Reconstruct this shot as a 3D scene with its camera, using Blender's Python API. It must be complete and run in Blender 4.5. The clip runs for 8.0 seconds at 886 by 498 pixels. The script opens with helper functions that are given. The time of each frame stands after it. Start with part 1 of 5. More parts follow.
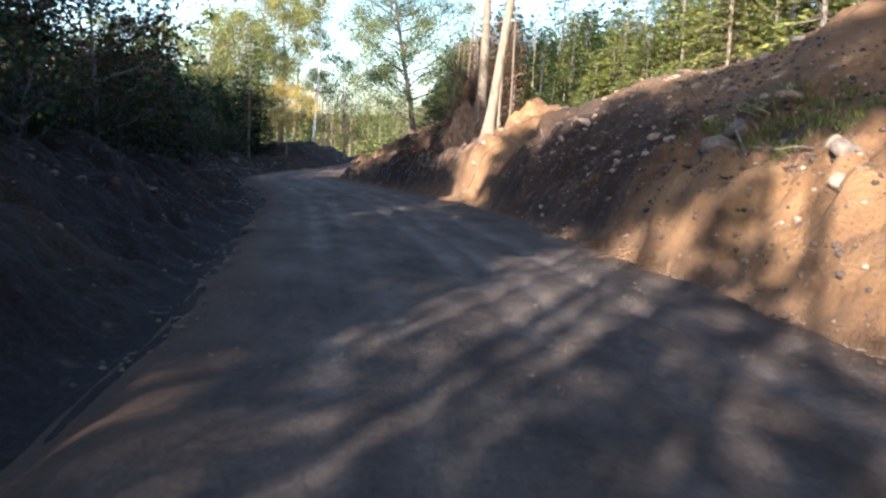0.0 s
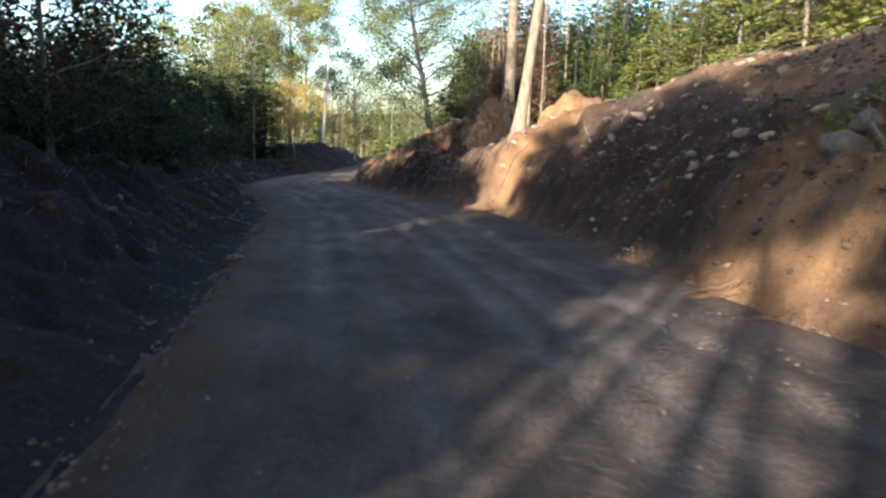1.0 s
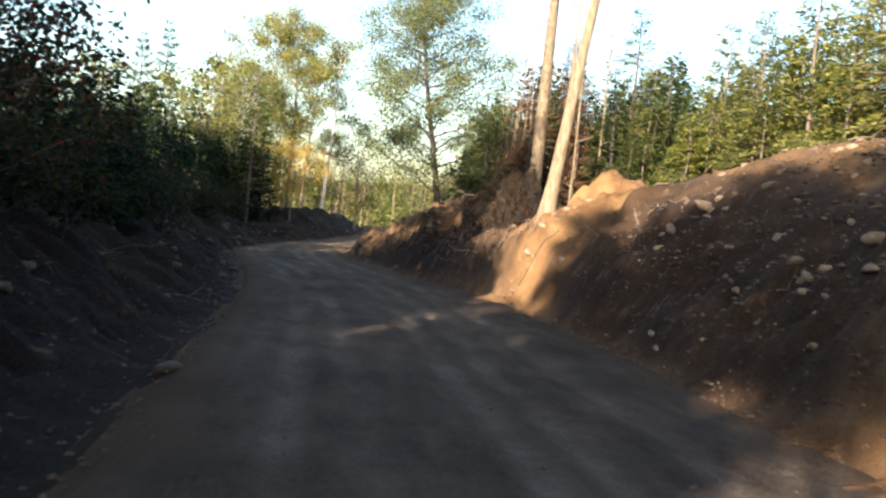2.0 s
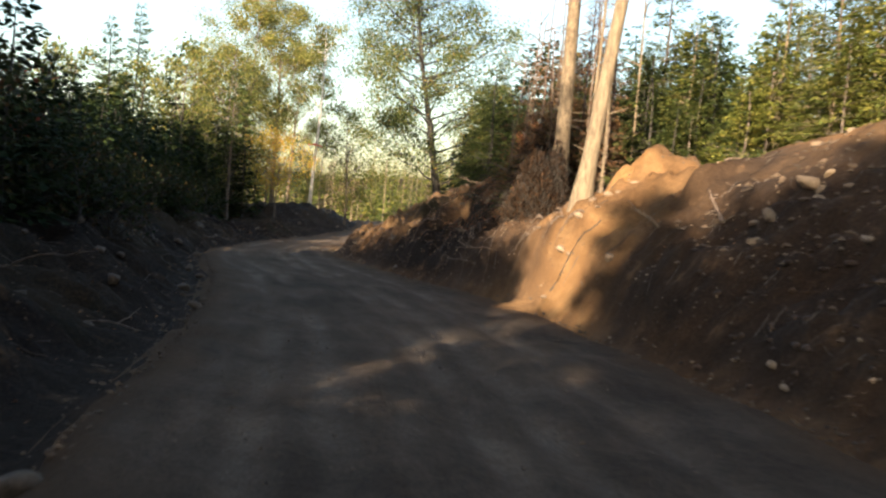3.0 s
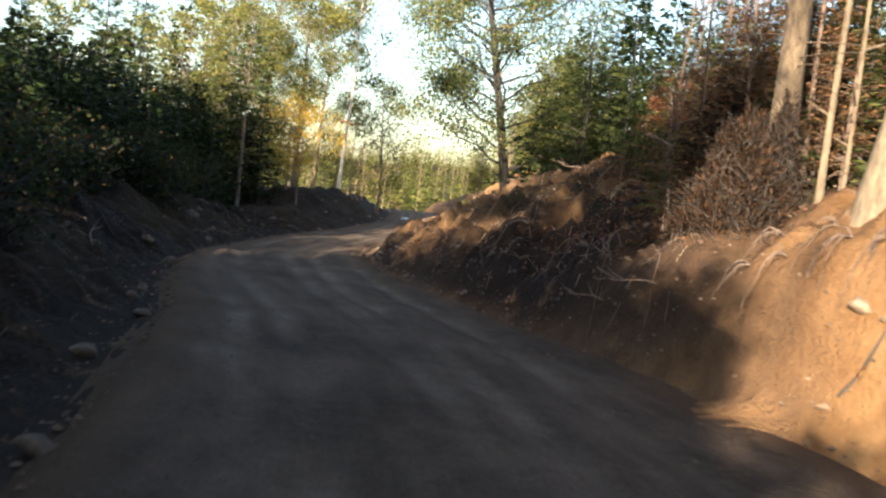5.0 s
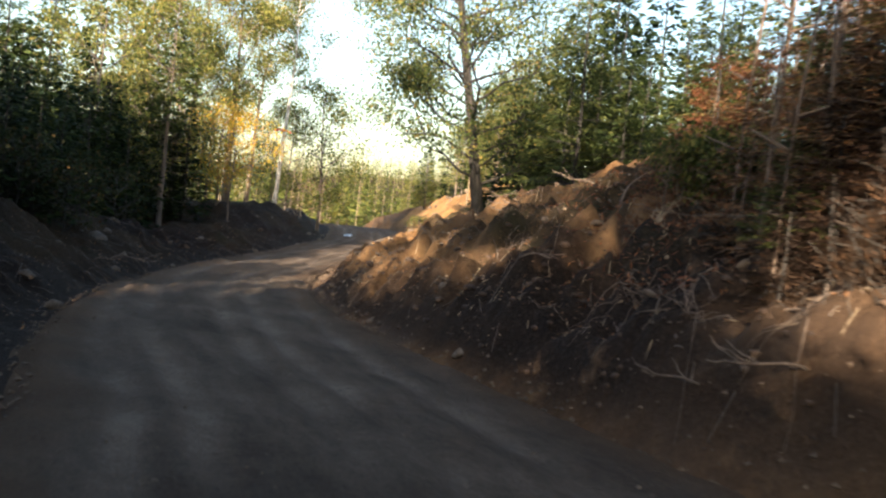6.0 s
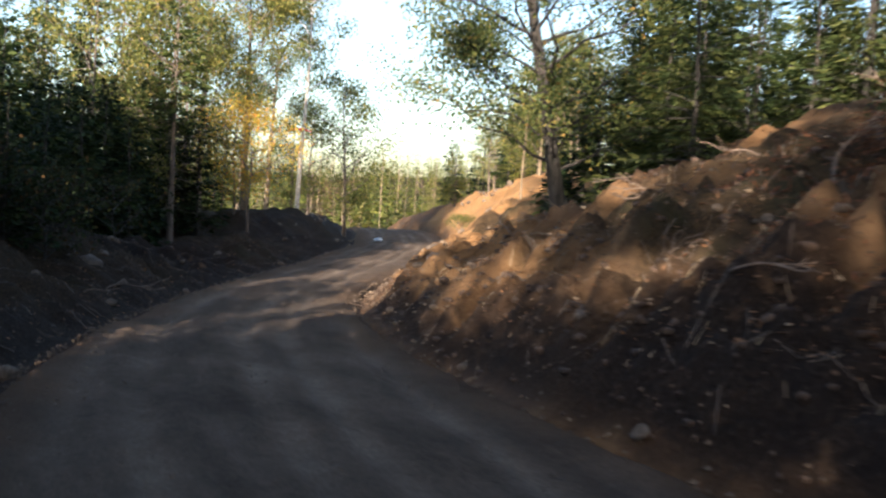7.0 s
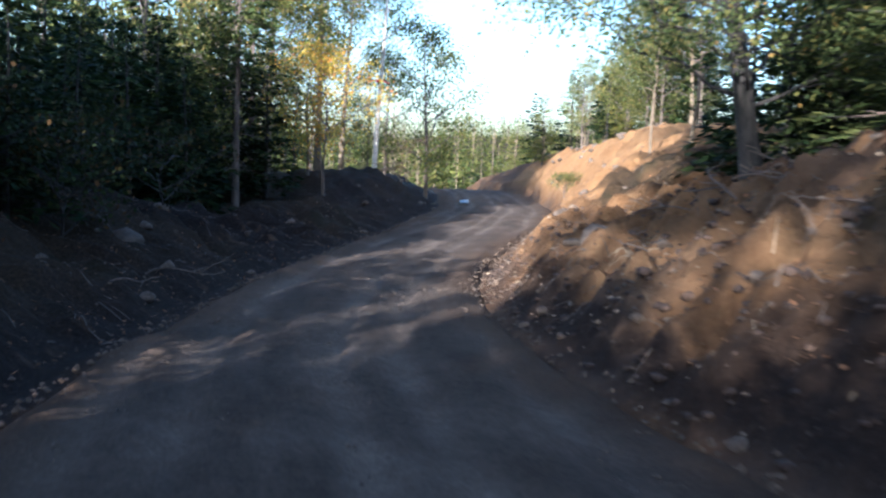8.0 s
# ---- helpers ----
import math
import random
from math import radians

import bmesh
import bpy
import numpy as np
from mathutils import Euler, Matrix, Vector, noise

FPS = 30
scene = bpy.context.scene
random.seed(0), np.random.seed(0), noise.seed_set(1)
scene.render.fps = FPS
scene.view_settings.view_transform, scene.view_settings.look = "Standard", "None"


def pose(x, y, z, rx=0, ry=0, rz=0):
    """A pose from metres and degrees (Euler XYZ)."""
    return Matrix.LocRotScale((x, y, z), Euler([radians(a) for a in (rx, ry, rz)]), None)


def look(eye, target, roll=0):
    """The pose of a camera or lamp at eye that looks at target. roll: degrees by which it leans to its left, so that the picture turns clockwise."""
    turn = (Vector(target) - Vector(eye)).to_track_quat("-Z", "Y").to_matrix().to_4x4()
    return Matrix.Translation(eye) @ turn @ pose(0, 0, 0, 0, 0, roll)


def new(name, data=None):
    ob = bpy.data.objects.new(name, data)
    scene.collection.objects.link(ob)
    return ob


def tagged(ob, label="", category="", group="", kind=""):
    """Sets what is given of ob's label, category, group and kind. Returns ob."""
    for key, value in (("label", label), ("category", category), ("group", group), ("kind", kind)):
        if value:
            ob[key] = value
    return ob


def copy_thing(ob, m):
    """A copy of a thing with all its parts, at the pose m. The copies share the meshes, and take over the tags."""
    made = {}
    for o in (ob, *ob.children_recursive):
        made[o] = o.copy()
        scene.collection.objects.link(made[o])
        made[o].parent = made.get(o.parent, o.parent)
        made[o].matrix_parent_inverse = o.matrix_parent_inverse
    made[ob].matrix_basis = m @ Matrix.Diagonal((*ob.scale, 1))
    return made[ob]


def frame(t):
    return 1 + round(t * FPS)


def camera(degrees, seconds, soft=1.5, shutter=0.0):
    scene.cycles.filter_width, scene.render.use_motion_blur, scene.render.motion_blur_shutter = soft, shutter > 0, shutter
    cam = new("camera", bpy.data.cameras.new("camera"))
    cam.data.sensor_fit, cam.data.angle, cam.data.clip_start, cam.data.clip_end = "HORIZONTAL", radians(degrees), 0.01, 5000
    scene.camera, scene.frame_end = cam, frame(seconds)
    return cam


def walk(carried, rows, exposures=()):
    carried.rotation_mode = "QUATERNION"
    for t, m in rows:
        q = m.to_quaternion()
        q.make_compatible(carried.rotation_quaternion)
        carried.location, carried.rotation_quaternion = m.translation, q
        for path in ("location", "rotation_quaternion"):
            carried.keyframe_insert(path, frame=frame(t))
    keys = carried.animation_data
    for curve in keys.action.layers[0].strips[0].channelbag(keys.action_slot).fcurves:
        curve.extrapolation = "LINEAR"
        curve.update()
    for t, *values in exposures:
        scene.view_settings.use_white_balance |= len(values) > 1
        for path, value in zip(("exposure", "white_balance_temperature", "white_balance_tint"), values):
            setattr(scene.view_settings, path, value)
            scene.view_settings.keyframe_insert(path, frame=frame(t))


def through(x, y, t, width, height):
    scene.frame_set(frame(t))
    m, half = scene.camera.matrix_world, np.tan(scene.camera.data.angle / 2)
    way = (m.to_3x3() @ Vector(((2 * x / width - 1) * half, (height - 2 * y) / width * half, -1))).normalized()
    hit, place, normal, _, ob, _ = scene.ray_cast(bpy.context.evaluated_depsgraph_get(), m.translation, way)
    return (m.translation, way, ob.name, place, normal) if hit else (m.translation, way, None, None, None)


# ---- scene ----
cam = camera(52.1, 8.0, soft=2.35, shutter=0.4)
PATH = [
    (0, (2.495, 1.839, 1.421), (2.33, 3.82, 1.203), 2.6),
    (0.5, (2.205, 3.414, 1.452), (2.067, 5.4, 1.253), 4.7),
    (1, (1.901, 4.991, 1.489), (1.708, 6.969, 1.266), 1.7),
    (1.5, (1.589, 6.558, 1.534), (1.386, 8.537, 1.334), 0.5),
    (1.7, (1.457, 7.276, 1.547), (1.241, 9.263, 1.466), 5.0),
    (2.8, (0.682, 11.108, 1.513), (0.505, 13.1, 1.464), 6.1),
    (3, (0.552, 11.847, 1.496), (0.38, 13.838, 1.42), 4.4),
    (3.5, (0.184, 13.78, 1.476), (-0.005, 15.77, 1.4), 4.3),
    (4, (-0.224, 15.681, 1.516), (-0.422, 17.667, 1.385), 4.8),
    (4.5, (-0.696, 17.503, 1.553), (-0.944, 19.484, 1.443), 4.4),
    (4.7, (-0.902, 18.205, 1.553), (-1.161, 20.184, 1.435), 5.8),
    (5.8, (-2.004, 22.292, 1.619), (-2.13, 24.287, 1.559), 5.5),
    (6, (-2.233, 23.028, 1.643), (-2.324, 25.025, 1.577), 6.0),
    (6.5, (-2.784, 24.985, 1.604), (-2.861, 26.983, 1.533), 5.0),
    (7, (-3.42, 26.887, 1.59), (-3.551, 28.882, 1.515), 2.8),
    (7.4, (-3.992, 28.471, 1.544), (-4.213, 30.455, 1.435), 2.7),
    (7.5, (-4.081, 28.856, 1.53), (-4.3, 30.838, 1.371), 1.9),
    (8, (-4.726, 30.904, 1.506), (-5.004, 32.877, 1.337), 2.2),
]
EXPOSURES = [(0.0, 2.74, 4700, 14), (0.5, 2.66, 4900, 14), (1.0, 2.62, 4800, 11), (1.5, 2.7, 5000, 10), (2.8, 2.28, 6000, 11), (3.0, 2.3, 6000, 11), (3.5, 2.46, 5850, 11), (4.0, 2.52, 5750, 12), (4.5, 2.52, 5650, 12), (6.0, 2.56, 5800, 11), (6.5, 2.48, 5750, 11), (7.0, 2.36, 5400, 14), (7.5, 2.38, 5050, 13), (8.0, 2.5, 4400, 13)]
walk(cam, [(t, look(eye, target, roll)) for t, eye, target, roll in PATH], EXPOSURES)

# ---- light ----
SUN_AZ, SUN_EL = 196.5, 15.0  # where the sun stands: degrees clockwise from +y, and above the horizon
az, el = radians(SUN_AZ), radians(SUN_EL)
to_sun = Vector((math.sin(az) * math.cos(el), math.cos(az) * math.cos(el), math.sin(el)))
world = bpy.data.worlds.new("world")
scene.world = world
world.use_nodes = True
wn = world.node_tree.nodes
sky = wn.new("ShaderNodeTexSky")
sky.sky_type, sky.sun_disc, sky.sun_elevation, sky.sun_rotation = "NISHITA", False, el, az
sky.air_density, sky.dust_density, sky.ozone_density = 1.3, 1.9, 0.85
world.node_tree.links.new(sky.outputs["Color"], wn["Background"].inputs["Color"])
wn["Background"].inputs["Strength"].default_value = 0.07
sun = new("sun", bpy.data.lights.new("sun", "SUN"))
sun.data.energy, sun.data.angle, sun.data.color = 5.0, radians(0.53), (1.0, 0.77, 0.5)
sun.matrix_world = look(to_sun * 100, (0, 0, 0))

# ---- noise and meshes ----
RS = np.random.RandomState(7)
LATTICE = RS.rand(256, 256)


def vnoise(x, y, seed=0):
    """Smooth noise from 0 to 1 on a lattice of 1 m."""
    x, y = np.asarray(x, float) + 17.3 * seed, np.asarray(y, float) + 41.7 * seed
    i, j = np.floor(x).astype(int), np.floor(y).astype(int)
    u, v = x - i, y - j
    u, v = u * u * (3 - 2 * u), v * v * (3 - 2 * v)
    at = lambda a, b: LATTICE[a % 256, b % 256]
    return (at(i, j) * (1 - u) + at(i + 1, j) * u) * (1 - v) + (at(i, j + 1) * (1 - u) + at(i + 1, j + 1) * u) * v


def fbm(x, y, size, octaves=4, seed=0, gain=0.5):
    out, amp, total = 0, 1.0, 0
    for k in range(octaves):
        out = out + amp * (vnoise(np.asarray(x) / size, np.asarray(y) / size, seed + k) - 0.5)
        total, amp, size = total + amp, amp * gain, size * 0.5
    return out / total * 2


def smooth(a, b, v):
    t = np.clip((v - a) / (b - a), 0, 1)
    return t * t * (3 - 2 * t)


def mesh_from(name, verts, faces, material, soft=False):
    """A mesh from an array of places and arrays of triangles or quads."""
    me = bpy.data.meshes.new(name)
    verts = np.asarray(verts, np.float32)
    faces = [np.asarray(f, np.int32) for f in faces if len(f)]
    loops = np.concatenate([f.ravel() for f in faces])
    sizes = np.concatenate([np.full(len(f), f.shape[1], np.int32) for f in faces])
    me.vertices.add(len(verts)), me.loops.add(len(loops)), me.polygons.add(len(sizes))
    me.vertices.foreach_set("co", verts.ravel())
    me.loops.foreach_set("vertex_index", loops)
    me.polygons.foreach_set("loop_start", np.r_[0, np.cumsum(sizes)[:-1]].astype(np.int32))
    me.polygons.foreach_set("use_smooth", np.full(len(sizes), soft))
    me.update(calc_edges=True)
    me.materials.append(material)
    return me


class Build:
    """Gathers tubes and leaves into one mesh."""

    def __init__(self):
        self.verts, self.quads, self.tris, self.count = [], [], [], 0

    def add(self, verts, quads=(), tris=()):
        if len(quads):
            self.quads.append(np.asarray(quads) + self.count)
        if len(tris):
            self.tris.append(np.asarray(tris) + self.count)
        self.verts.append(np.asarray(verts, float))
        self.count += len(verts)

    def tube(self, points, radii, sides=6):
        points, radii = np.asarray(points, float), np.asarray(radii, float)
        ways = np.gradient(points, axis=0)
        ways /= np.linalg.norm(ways, axis=1)[:, None] + 1e-9
        ref = np.where(np.abs(ways[:, 2:3]) > 0.9, [[1.0, 0, 0]], [[0, 0, 1.0]])
        a = np.cross(ways, ref)
        a /= np.linalg.norm(a, axis=1)[:, None] + 1e-9
        b = np.cross(ways, a)
        ang = np.linspace(0, 2 * np.pi, sides, endpoint=False)
        ring = points[:, None] + radii[:, None, None] * (a[:, None] * np.cos(ang)[None, :, None] + b[:, None] * np.sin(ang)[None, :, None])
        n = len(points)
        k = np.arange(sides)
        quads = [np.stack([r * sides + k, r * sides + (k + 1) % sides, (r + 1) * sides + (k + 1) % sides, (r + 1) * sides + k], 1) for r in range(n - 1)]
        self.add(ring.reshape(-1, 3), np.concatenate(quads))

    def leaves(self, places, ways, sides, length, width):
        """Pointed leaves: a kite of two triangles each, along ways and spread along sides."""
        n = len(places)
        length, width = np.broadcast_to(length, n)[:, None], np.broadcast_to(width, n)[:, None]
        mid = places + ways * length * 0.45
        verts = np.stack([places, mid + sides * width / 2, places + ways * length, mid - sides * width / 2], 1).reshape(-1, 3)
        self.add(verts, np.arange(n * 4).reshape(n, 4))

    def mesh(self, name, material, soft=False):
        return mesh_from(name, np.concatenate(self.verts), [np.concatenate(f) for f in (self.quads, self.tris) if f], material, soft)


def unit(v):
    return v / (np.linalg.norm(v, axis=-1, keepdims=True) + 1e-9)


def part(name, me, parent, label=""):
    ob = new(name, me)
    ob.parent = parent
    return tagged(ob, label) if label else ob


# ---- materials ----
def nodes_of(name):
    m = bpy.data.materials.new(name)
    m.use_nodes = True
    t = m.node_tree
    return m, t, t.nodes["Principled BSDF"]


def noise_node(t, coords, scale, detail=4.0, rough=0.6):
    n = t.nodes.new("ShaderNodeTexNoise")
    n.inputs["Scale"].default_value, n.inputs["Detail"].default_value, n.inputs["Roughness"].default_value = scale, detail, rough
    t.links.new(coords, n.inputs["Vector"])
    return n.outputs["Fac"]


def ramp_node(t, fac, stops):
    r = t.nodes.new("ShaderNodeValToRGB")
    while len(r.color_ramp.elements) < len(stops):
        r.color_ramp.elements.new(0.5)
    for e, (at, c) in zip(r.color_ramp.elements, stops):
        e.position, e.color = at, (*c, 1)
    t.links.new(fac, r.inputs["Fac"])
    return r.outputs["Color"]


def mix_node(t, fac, a, b, mode="MIX"):
    m = t.nodes.new("ShaderNodeMix")
    m.data_type, m.blend_type = "RGBA", mode
    for socket, v in ((m.inputs["Factor"], fac), (m.inputs["A"], a), (m.inputs["B"], b)):
        if isinstance(v, (int, float)):
            socket.default_value = v
        elif isinstance(v, tuple):
            socket.default_value = (*v, 1)
        else:
            t.links.new(v, socket)
    return m.outputs["Result"]


def bump_node(t, shader, height, strength, distance):
    b = t.nodes.new("ShaderNodeBump")
    b.inputs["Strength"].default_value, b.inputs["Distance"].default_value = strength, distance
    t.links.new(height, b.inputs["Height"])
    t.links.new(b.outputs["Normal"], shader.inputs["Normal"])


def coords_of(t, which="Object"):
    return t.nodes.new("ShaderNodeTexCoord").outputs[which]


def attr_node(t, name):
    a = t.nodes.new("ShaderNodeAttribute")
    a.attribute_name = name
    return a.outputs["Fac"]


def ground_material():
    m, t, p = nodes_of("soil")
    c = coords_of(t)
    big, mid, fine = noise_node(t, c, 0.35), noise_node(t, c, 2.2, 6), noise_node(t, c, 22, 5, 0.7)
    soil = ramp_node(t, mid, [(0.3, (0.055, 0.032, 0.017)), (0.5, (0.118, 0.066, 0.032)), (0.72, (0.195, 0.115, 0.056))])
    soil = mix_node(t, 0.55, soil, ramp_node(t, fine, [(0.3, (0.228, 0.213, 0.198)), (0.75, (1.0, 0.98, 0.95))]), "MULTIPLY")
    soil = mix_node(t, ramp_node(t, big, [(0.45, (0, 0, 0)), (0.62, (1, 1, 1))]), soil, mix_node(t, 0.6, soil, (0.083, 0.058, 0.041)))
    # Sand, also used to paint sunlit patches on brown soil
    sand = ramp_node(t, mid, [(0.3, (0.278, 0.145, 0.053)), (0.7, (0.405, 0.236, 0.1))])
    sand = mix_node(t, 0.4, sand, ramp_node(t, fine, [(0.3, (0.5, 0.48, 0.45)), (0.7, (1, 1, 1))]), "MULTIPLY")
    floor = ramp_node(t, fine, [(0.3, (0.015, 0.011, 0.006)), (0.5, (0.041, 0.027, 0.014)), (0.7, (0.078, 0.049, 0.022))])
    moss = ramp_node(t, fine, [(0.3, (0.015, 0.013, 0.006)), (0.7, (0.036, 0.030, 0.015))])
    floor = mix_node(t, ramp_node(t, noise_node(t, c, 1.1, 4), [(0.5, (0, 0, 0)), (0.62, (1, 1, 1))]), floor, moss)
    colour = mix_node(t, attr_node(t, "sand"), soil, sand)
    # Near-black earth for humus, and for shade put into the colour
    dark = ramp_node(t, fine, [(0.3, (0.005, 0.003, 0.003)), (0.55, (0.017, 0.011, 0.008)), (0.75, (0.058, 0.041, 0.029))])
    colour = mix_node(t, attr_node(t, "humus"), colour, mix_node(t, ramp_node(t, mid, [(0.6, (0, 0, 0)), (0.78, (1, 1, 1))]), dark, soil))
    colour = mix_node(t, attr_node(t, "litter"), colour, floor)
    t.links.new(colour, p.inputs["Base Color"])
    p.inputs["Roughness"].default_value = 0.95
    p.inputs["Specular IOR Level"].default_value = 0.15
    h = t.nodes.new("ShaderNodeMath")
    h.operation = "MULTIPLY_ADD"
    h.inputs[1].default_value = 2.0
    t.links.new(mid, h.inputs[0]), t.links.new(fine, h.inputs[2])
    bump_node(t, p, h.outputs[0], 1.0, 0.065)
    return m


def road_material():
    m, t, p = nodes_of("gravel_road")
    c = coords_of(t, "UV")
    mp = t.nodes.new("ShaderNodeMapping")
    mp.inputs["Scale"].default_value = (1.0, 0.22, 1.0)
    t.links.new(c, mp.inputs["Vector"])
    tracks, patch = noise_node(t, mp.outputs["Vector"], 2.6, 5), noise_node(t, c, 0.7, 6, 0.65)
    grit, stones = noise_node(t, c, 30, 6, 0.8), noise_node(t, c, 9, 4, 0.7)
    base = ramp_node(t, tracks, [(0.3, (0.081, 0.062, 0.048)), (0.5, (0.112, 0.089, 0.070)), (0.7, (0.152, 0.122, 0.099))])
    base = mix_node(t, attr_node(t, "rut"), base, mix_node(t, patch, (0.152, 0.125, 0.100), (0.231, 0.190, 0.155)))
    base = mix_node(t, 0.8, base, ramp_node(t, patch, [(0.35, (0.6, 0.56, 0.52)), (0.65, (1.15, 1.1, 1.03))]), "MULTIPLY")
    base = mix_node(t, 0.45, base, ramp_node(t, stones, [(0.35, (0.6, 0.58, 0.56)), (0.7, (1.25, 1.22, 1.2))]), "MULTIPLY")
    base = mix_node(t, 0.65, base, ramp_node(t, grit, [(0.32, (0.259, 0.252, 0.244)), (0.7, (1.3, 1.27, 1.24))]), "MULTIPLY")
    earth = mix_node(t, 0.6, mix_node(t, patch, (0.055, 0.035, 0.022), (0.139, 0.090, 0.054)), ramp_node(t, grit, [(0.3, (0.296, 0.281, 0.266)), (0.7, (1.2, 1.17, 1.12))]), "MULTIPLY")
    base = mix_node(t, attr_node(t, "verge"), base, earth)
    t.links.new(base, p.inputs["Base Color"])
    p.inputs["Roughness"].default_value = 0.95
    p.inputs["Specular IOR Level"].default_value = 0.12
    h = t.nodes.new("ShaderNodeMath")
    h.operation = "MULTIPLY_ADD"
    h.inputs[1].default_value = 2.5
    t.links.new(stones, h.inputs[0]), t.links.new(grit, h.inputs[2])
    bump_node(t, p, h.outputs[0], 1.0, 0.035)
    return m


def rock_material(name, dark, pale):
    m, t, p = nodes_of(name)
    c = coords_of(t)
    a, b = noise_node(t, c, 2.5, 6), noise_node(t, c, 18, 5, 0.7)
    tone = ramp_node(t, a, [(0.3, dark), (0.68, pale)])
    tone = mix_node(t, 0.5, tone, ramp_node(t, b, [(0.3, (0.45, 0.43, 0.4)), (0.7, (1.1, 1.08, 1.05))]), "MULTIPLY")
    info = t.nodes.new("ShaderNodeObjectInfo")
    tone = mix_node(t, 0.6, tone, ramp_node(t, info.outputs["Random"], [(0.0, (0.55, 0.45, 0.36)), (0.5, (0.9, 0.85, 0.78)), (1.0, (1.2, 1.15, 1.1))]), "MULTIPLY")
    t.links.new(tone, p.inputs["Base Color"])
    p.inputs["Roughness"].default_value = 0.85
    bump_node(t, p, b, 0.6, 0.03)
    return m


def bark_material(name, dark, pale, scale=6.0, stretch=0.25, bump=0.6):
    m, t, p = nodes_of(name)
    mp = t.nodes.new("ShaderNodeMapping")
    mp.inputs["Scale"].default_value = (1, 1, stretch)
    t.links.new(coords_of(t), mp.inputs["Vector"])
    a, b = noise_node(t, mp.outputs["Vector"], scale, 6, 0.7), noise_node(t, mp.outputs["Vector"], scale * 5, 4)
    tone = ramp_node(t, a, [(0.34, dark), (0.6, pale)])
    tone = mix_node(t, 0.4, tone, ramp_node(t, b, [(0.3, (0.5, 0.48, 0.45)), (0.7, (1.1, 1.08, 1.05))]), "MULTIPLY")
    t.links.new(tone, p.inputs["Base Color"])
    p.inputs["Roughness"].default_value = 0.9
    bump_node(t, p, a, bump, 0.04)
    return m


def leaf_material(name, stops, through=0.35, rough=0.6):
    m, t, p = nodes_of(name)
    g = t.nodes.new("ShaderNodeNewGeometry")
    tone = ramp_node(t, g.outputs["Random Per Island"], stops)
    info = t.nodes.new("ShaderNodeObjectInfo")
    tone = mix_node(t, 0.5, tone, ramp_node(t, info.outputs["Random"], [(0.0, (0.6, 0.68, 0.7)), (0.5, (1, 1, 1)), (1.0, (1.35, 1.25, 0.9))]), "MULTIPLY")
    t.links.new(tone, p.inputs["Base Color"])
    p.inputs["Roughness"].default_value = rough
    p.inputs["Specular IOR Level"].default_value = 0.06
    tr = t.nodes.new("ShaderNodeBsdfTranslucent")
    t.links.new(tone, tr.inputs["Color"])
    mx = t.nodes.new("ShaderNodeMixShader")
    mx.inputs["Fac"].default_value = through
    t.links.new(p.outputs["BSDF"], mx.inputs[1]), t.links.new(tr.outputs["BSDF"], mx.inputs[2])
    t.links.new(mx.outputs["Shader"], t.nodes["Material Output"].inputs["Surface"])
    return m


SOIL, GRAVEL = ground_material(), road_material()
STONE = rock_material("brown_stone", (0.0576, 0.0422, 0.0307), (0.1728, 0.1344, 0.0992))
STONE_EARTHY = rock_material("earthy_stone", (0.066, 0.047, 0.031), (0.18, 0.132, 0.087))
STONE_PALE = rock_material("pale_stone", (0.17, 0.125, 0.08), (0.34, 0.26, 0.18))
BARK_GREY = bark_material("grey_bark", (0.0448, 0.0352, 0.0256), (0.1536, 0.1216, 0.096))
BARK_PALE = bark_material("pale_bark", (0.085, 0.064, 0.041), (0.205, 0.158, 0.1), 15.0, 0.22, 1.0)
BARK_PINE = bark_material("pine_bark", (0.065, 0.048, 0.031), (0.19, 0.142, 0.088), 18.0, 0.4, 1.0)
BARK_DARK = bark_material("dark_bark", (0.008, 0.007, 0.006), (0.05, 0.043, 0.036), 9.0, 0.4, 1.0)
BARK_BIRCH = bark_material("birch_bark", (0.34, 0.289, 0.2295), (0.731, 0.68, 0.595), 3.0, 2.5, 0.2)
DEADWOOD = bark_material("dead_wood", (0.0576, 0.0384, 0.0275), (0.1728, 0.128, 0.096), 14.0, 0.5, 0.4)
STRAW = bark_material("straw_wood", (0.16, 0.115, 0.07), (0.36, 0.28, 0.18), 14.0, 0.5, 0.4)
NEEDLE = leaf_material("fir_needles", [(0.0, (0.018, 0.03, 0.013)), (0.5, (0.045, 0.066, 0.024)), (1.0, (0.1, 0.12, 0.038))], 0.36)
NEEDLE_YOUNG = leaf_material("young_fir_needles", [(0.0, (0.038, 0.054, 0.014)), (0.5, (0.115, 0.13, 0.03)), (0.9, (0.2, 0.19, 0.045)), (1.0, (0.23, 0.19, 0.05))], 0.3)
NEEDLE_DEAD = leaf_material("dead_needles", [(0.0, (0.055, 0.037, 0.025)), (0.6, (0.15, 0.085, 0.045)), (1.0, (0.29, 0.145, 0.065))], 0.2)
NEEDLE_RUST = leaf_material("rust_needles", [(0.0, (0.05, 0.024, 0.015)), (0.5, (0.15, 0.06, 0.03)), (1.0, (0.27, 0.115, 0.055))], 0.25)
# Brown dead needles darkened further, with shade put into the colour
NEEDLE_DEAD_SHADED = leaf_material("dark_dead_needles", [(0.0, (0.012, 0.008, 0.006)), (0.7, (0.027, 0.017, 0.012)), (1.0, (0.07, 0.039, 0.023))], 0.15)
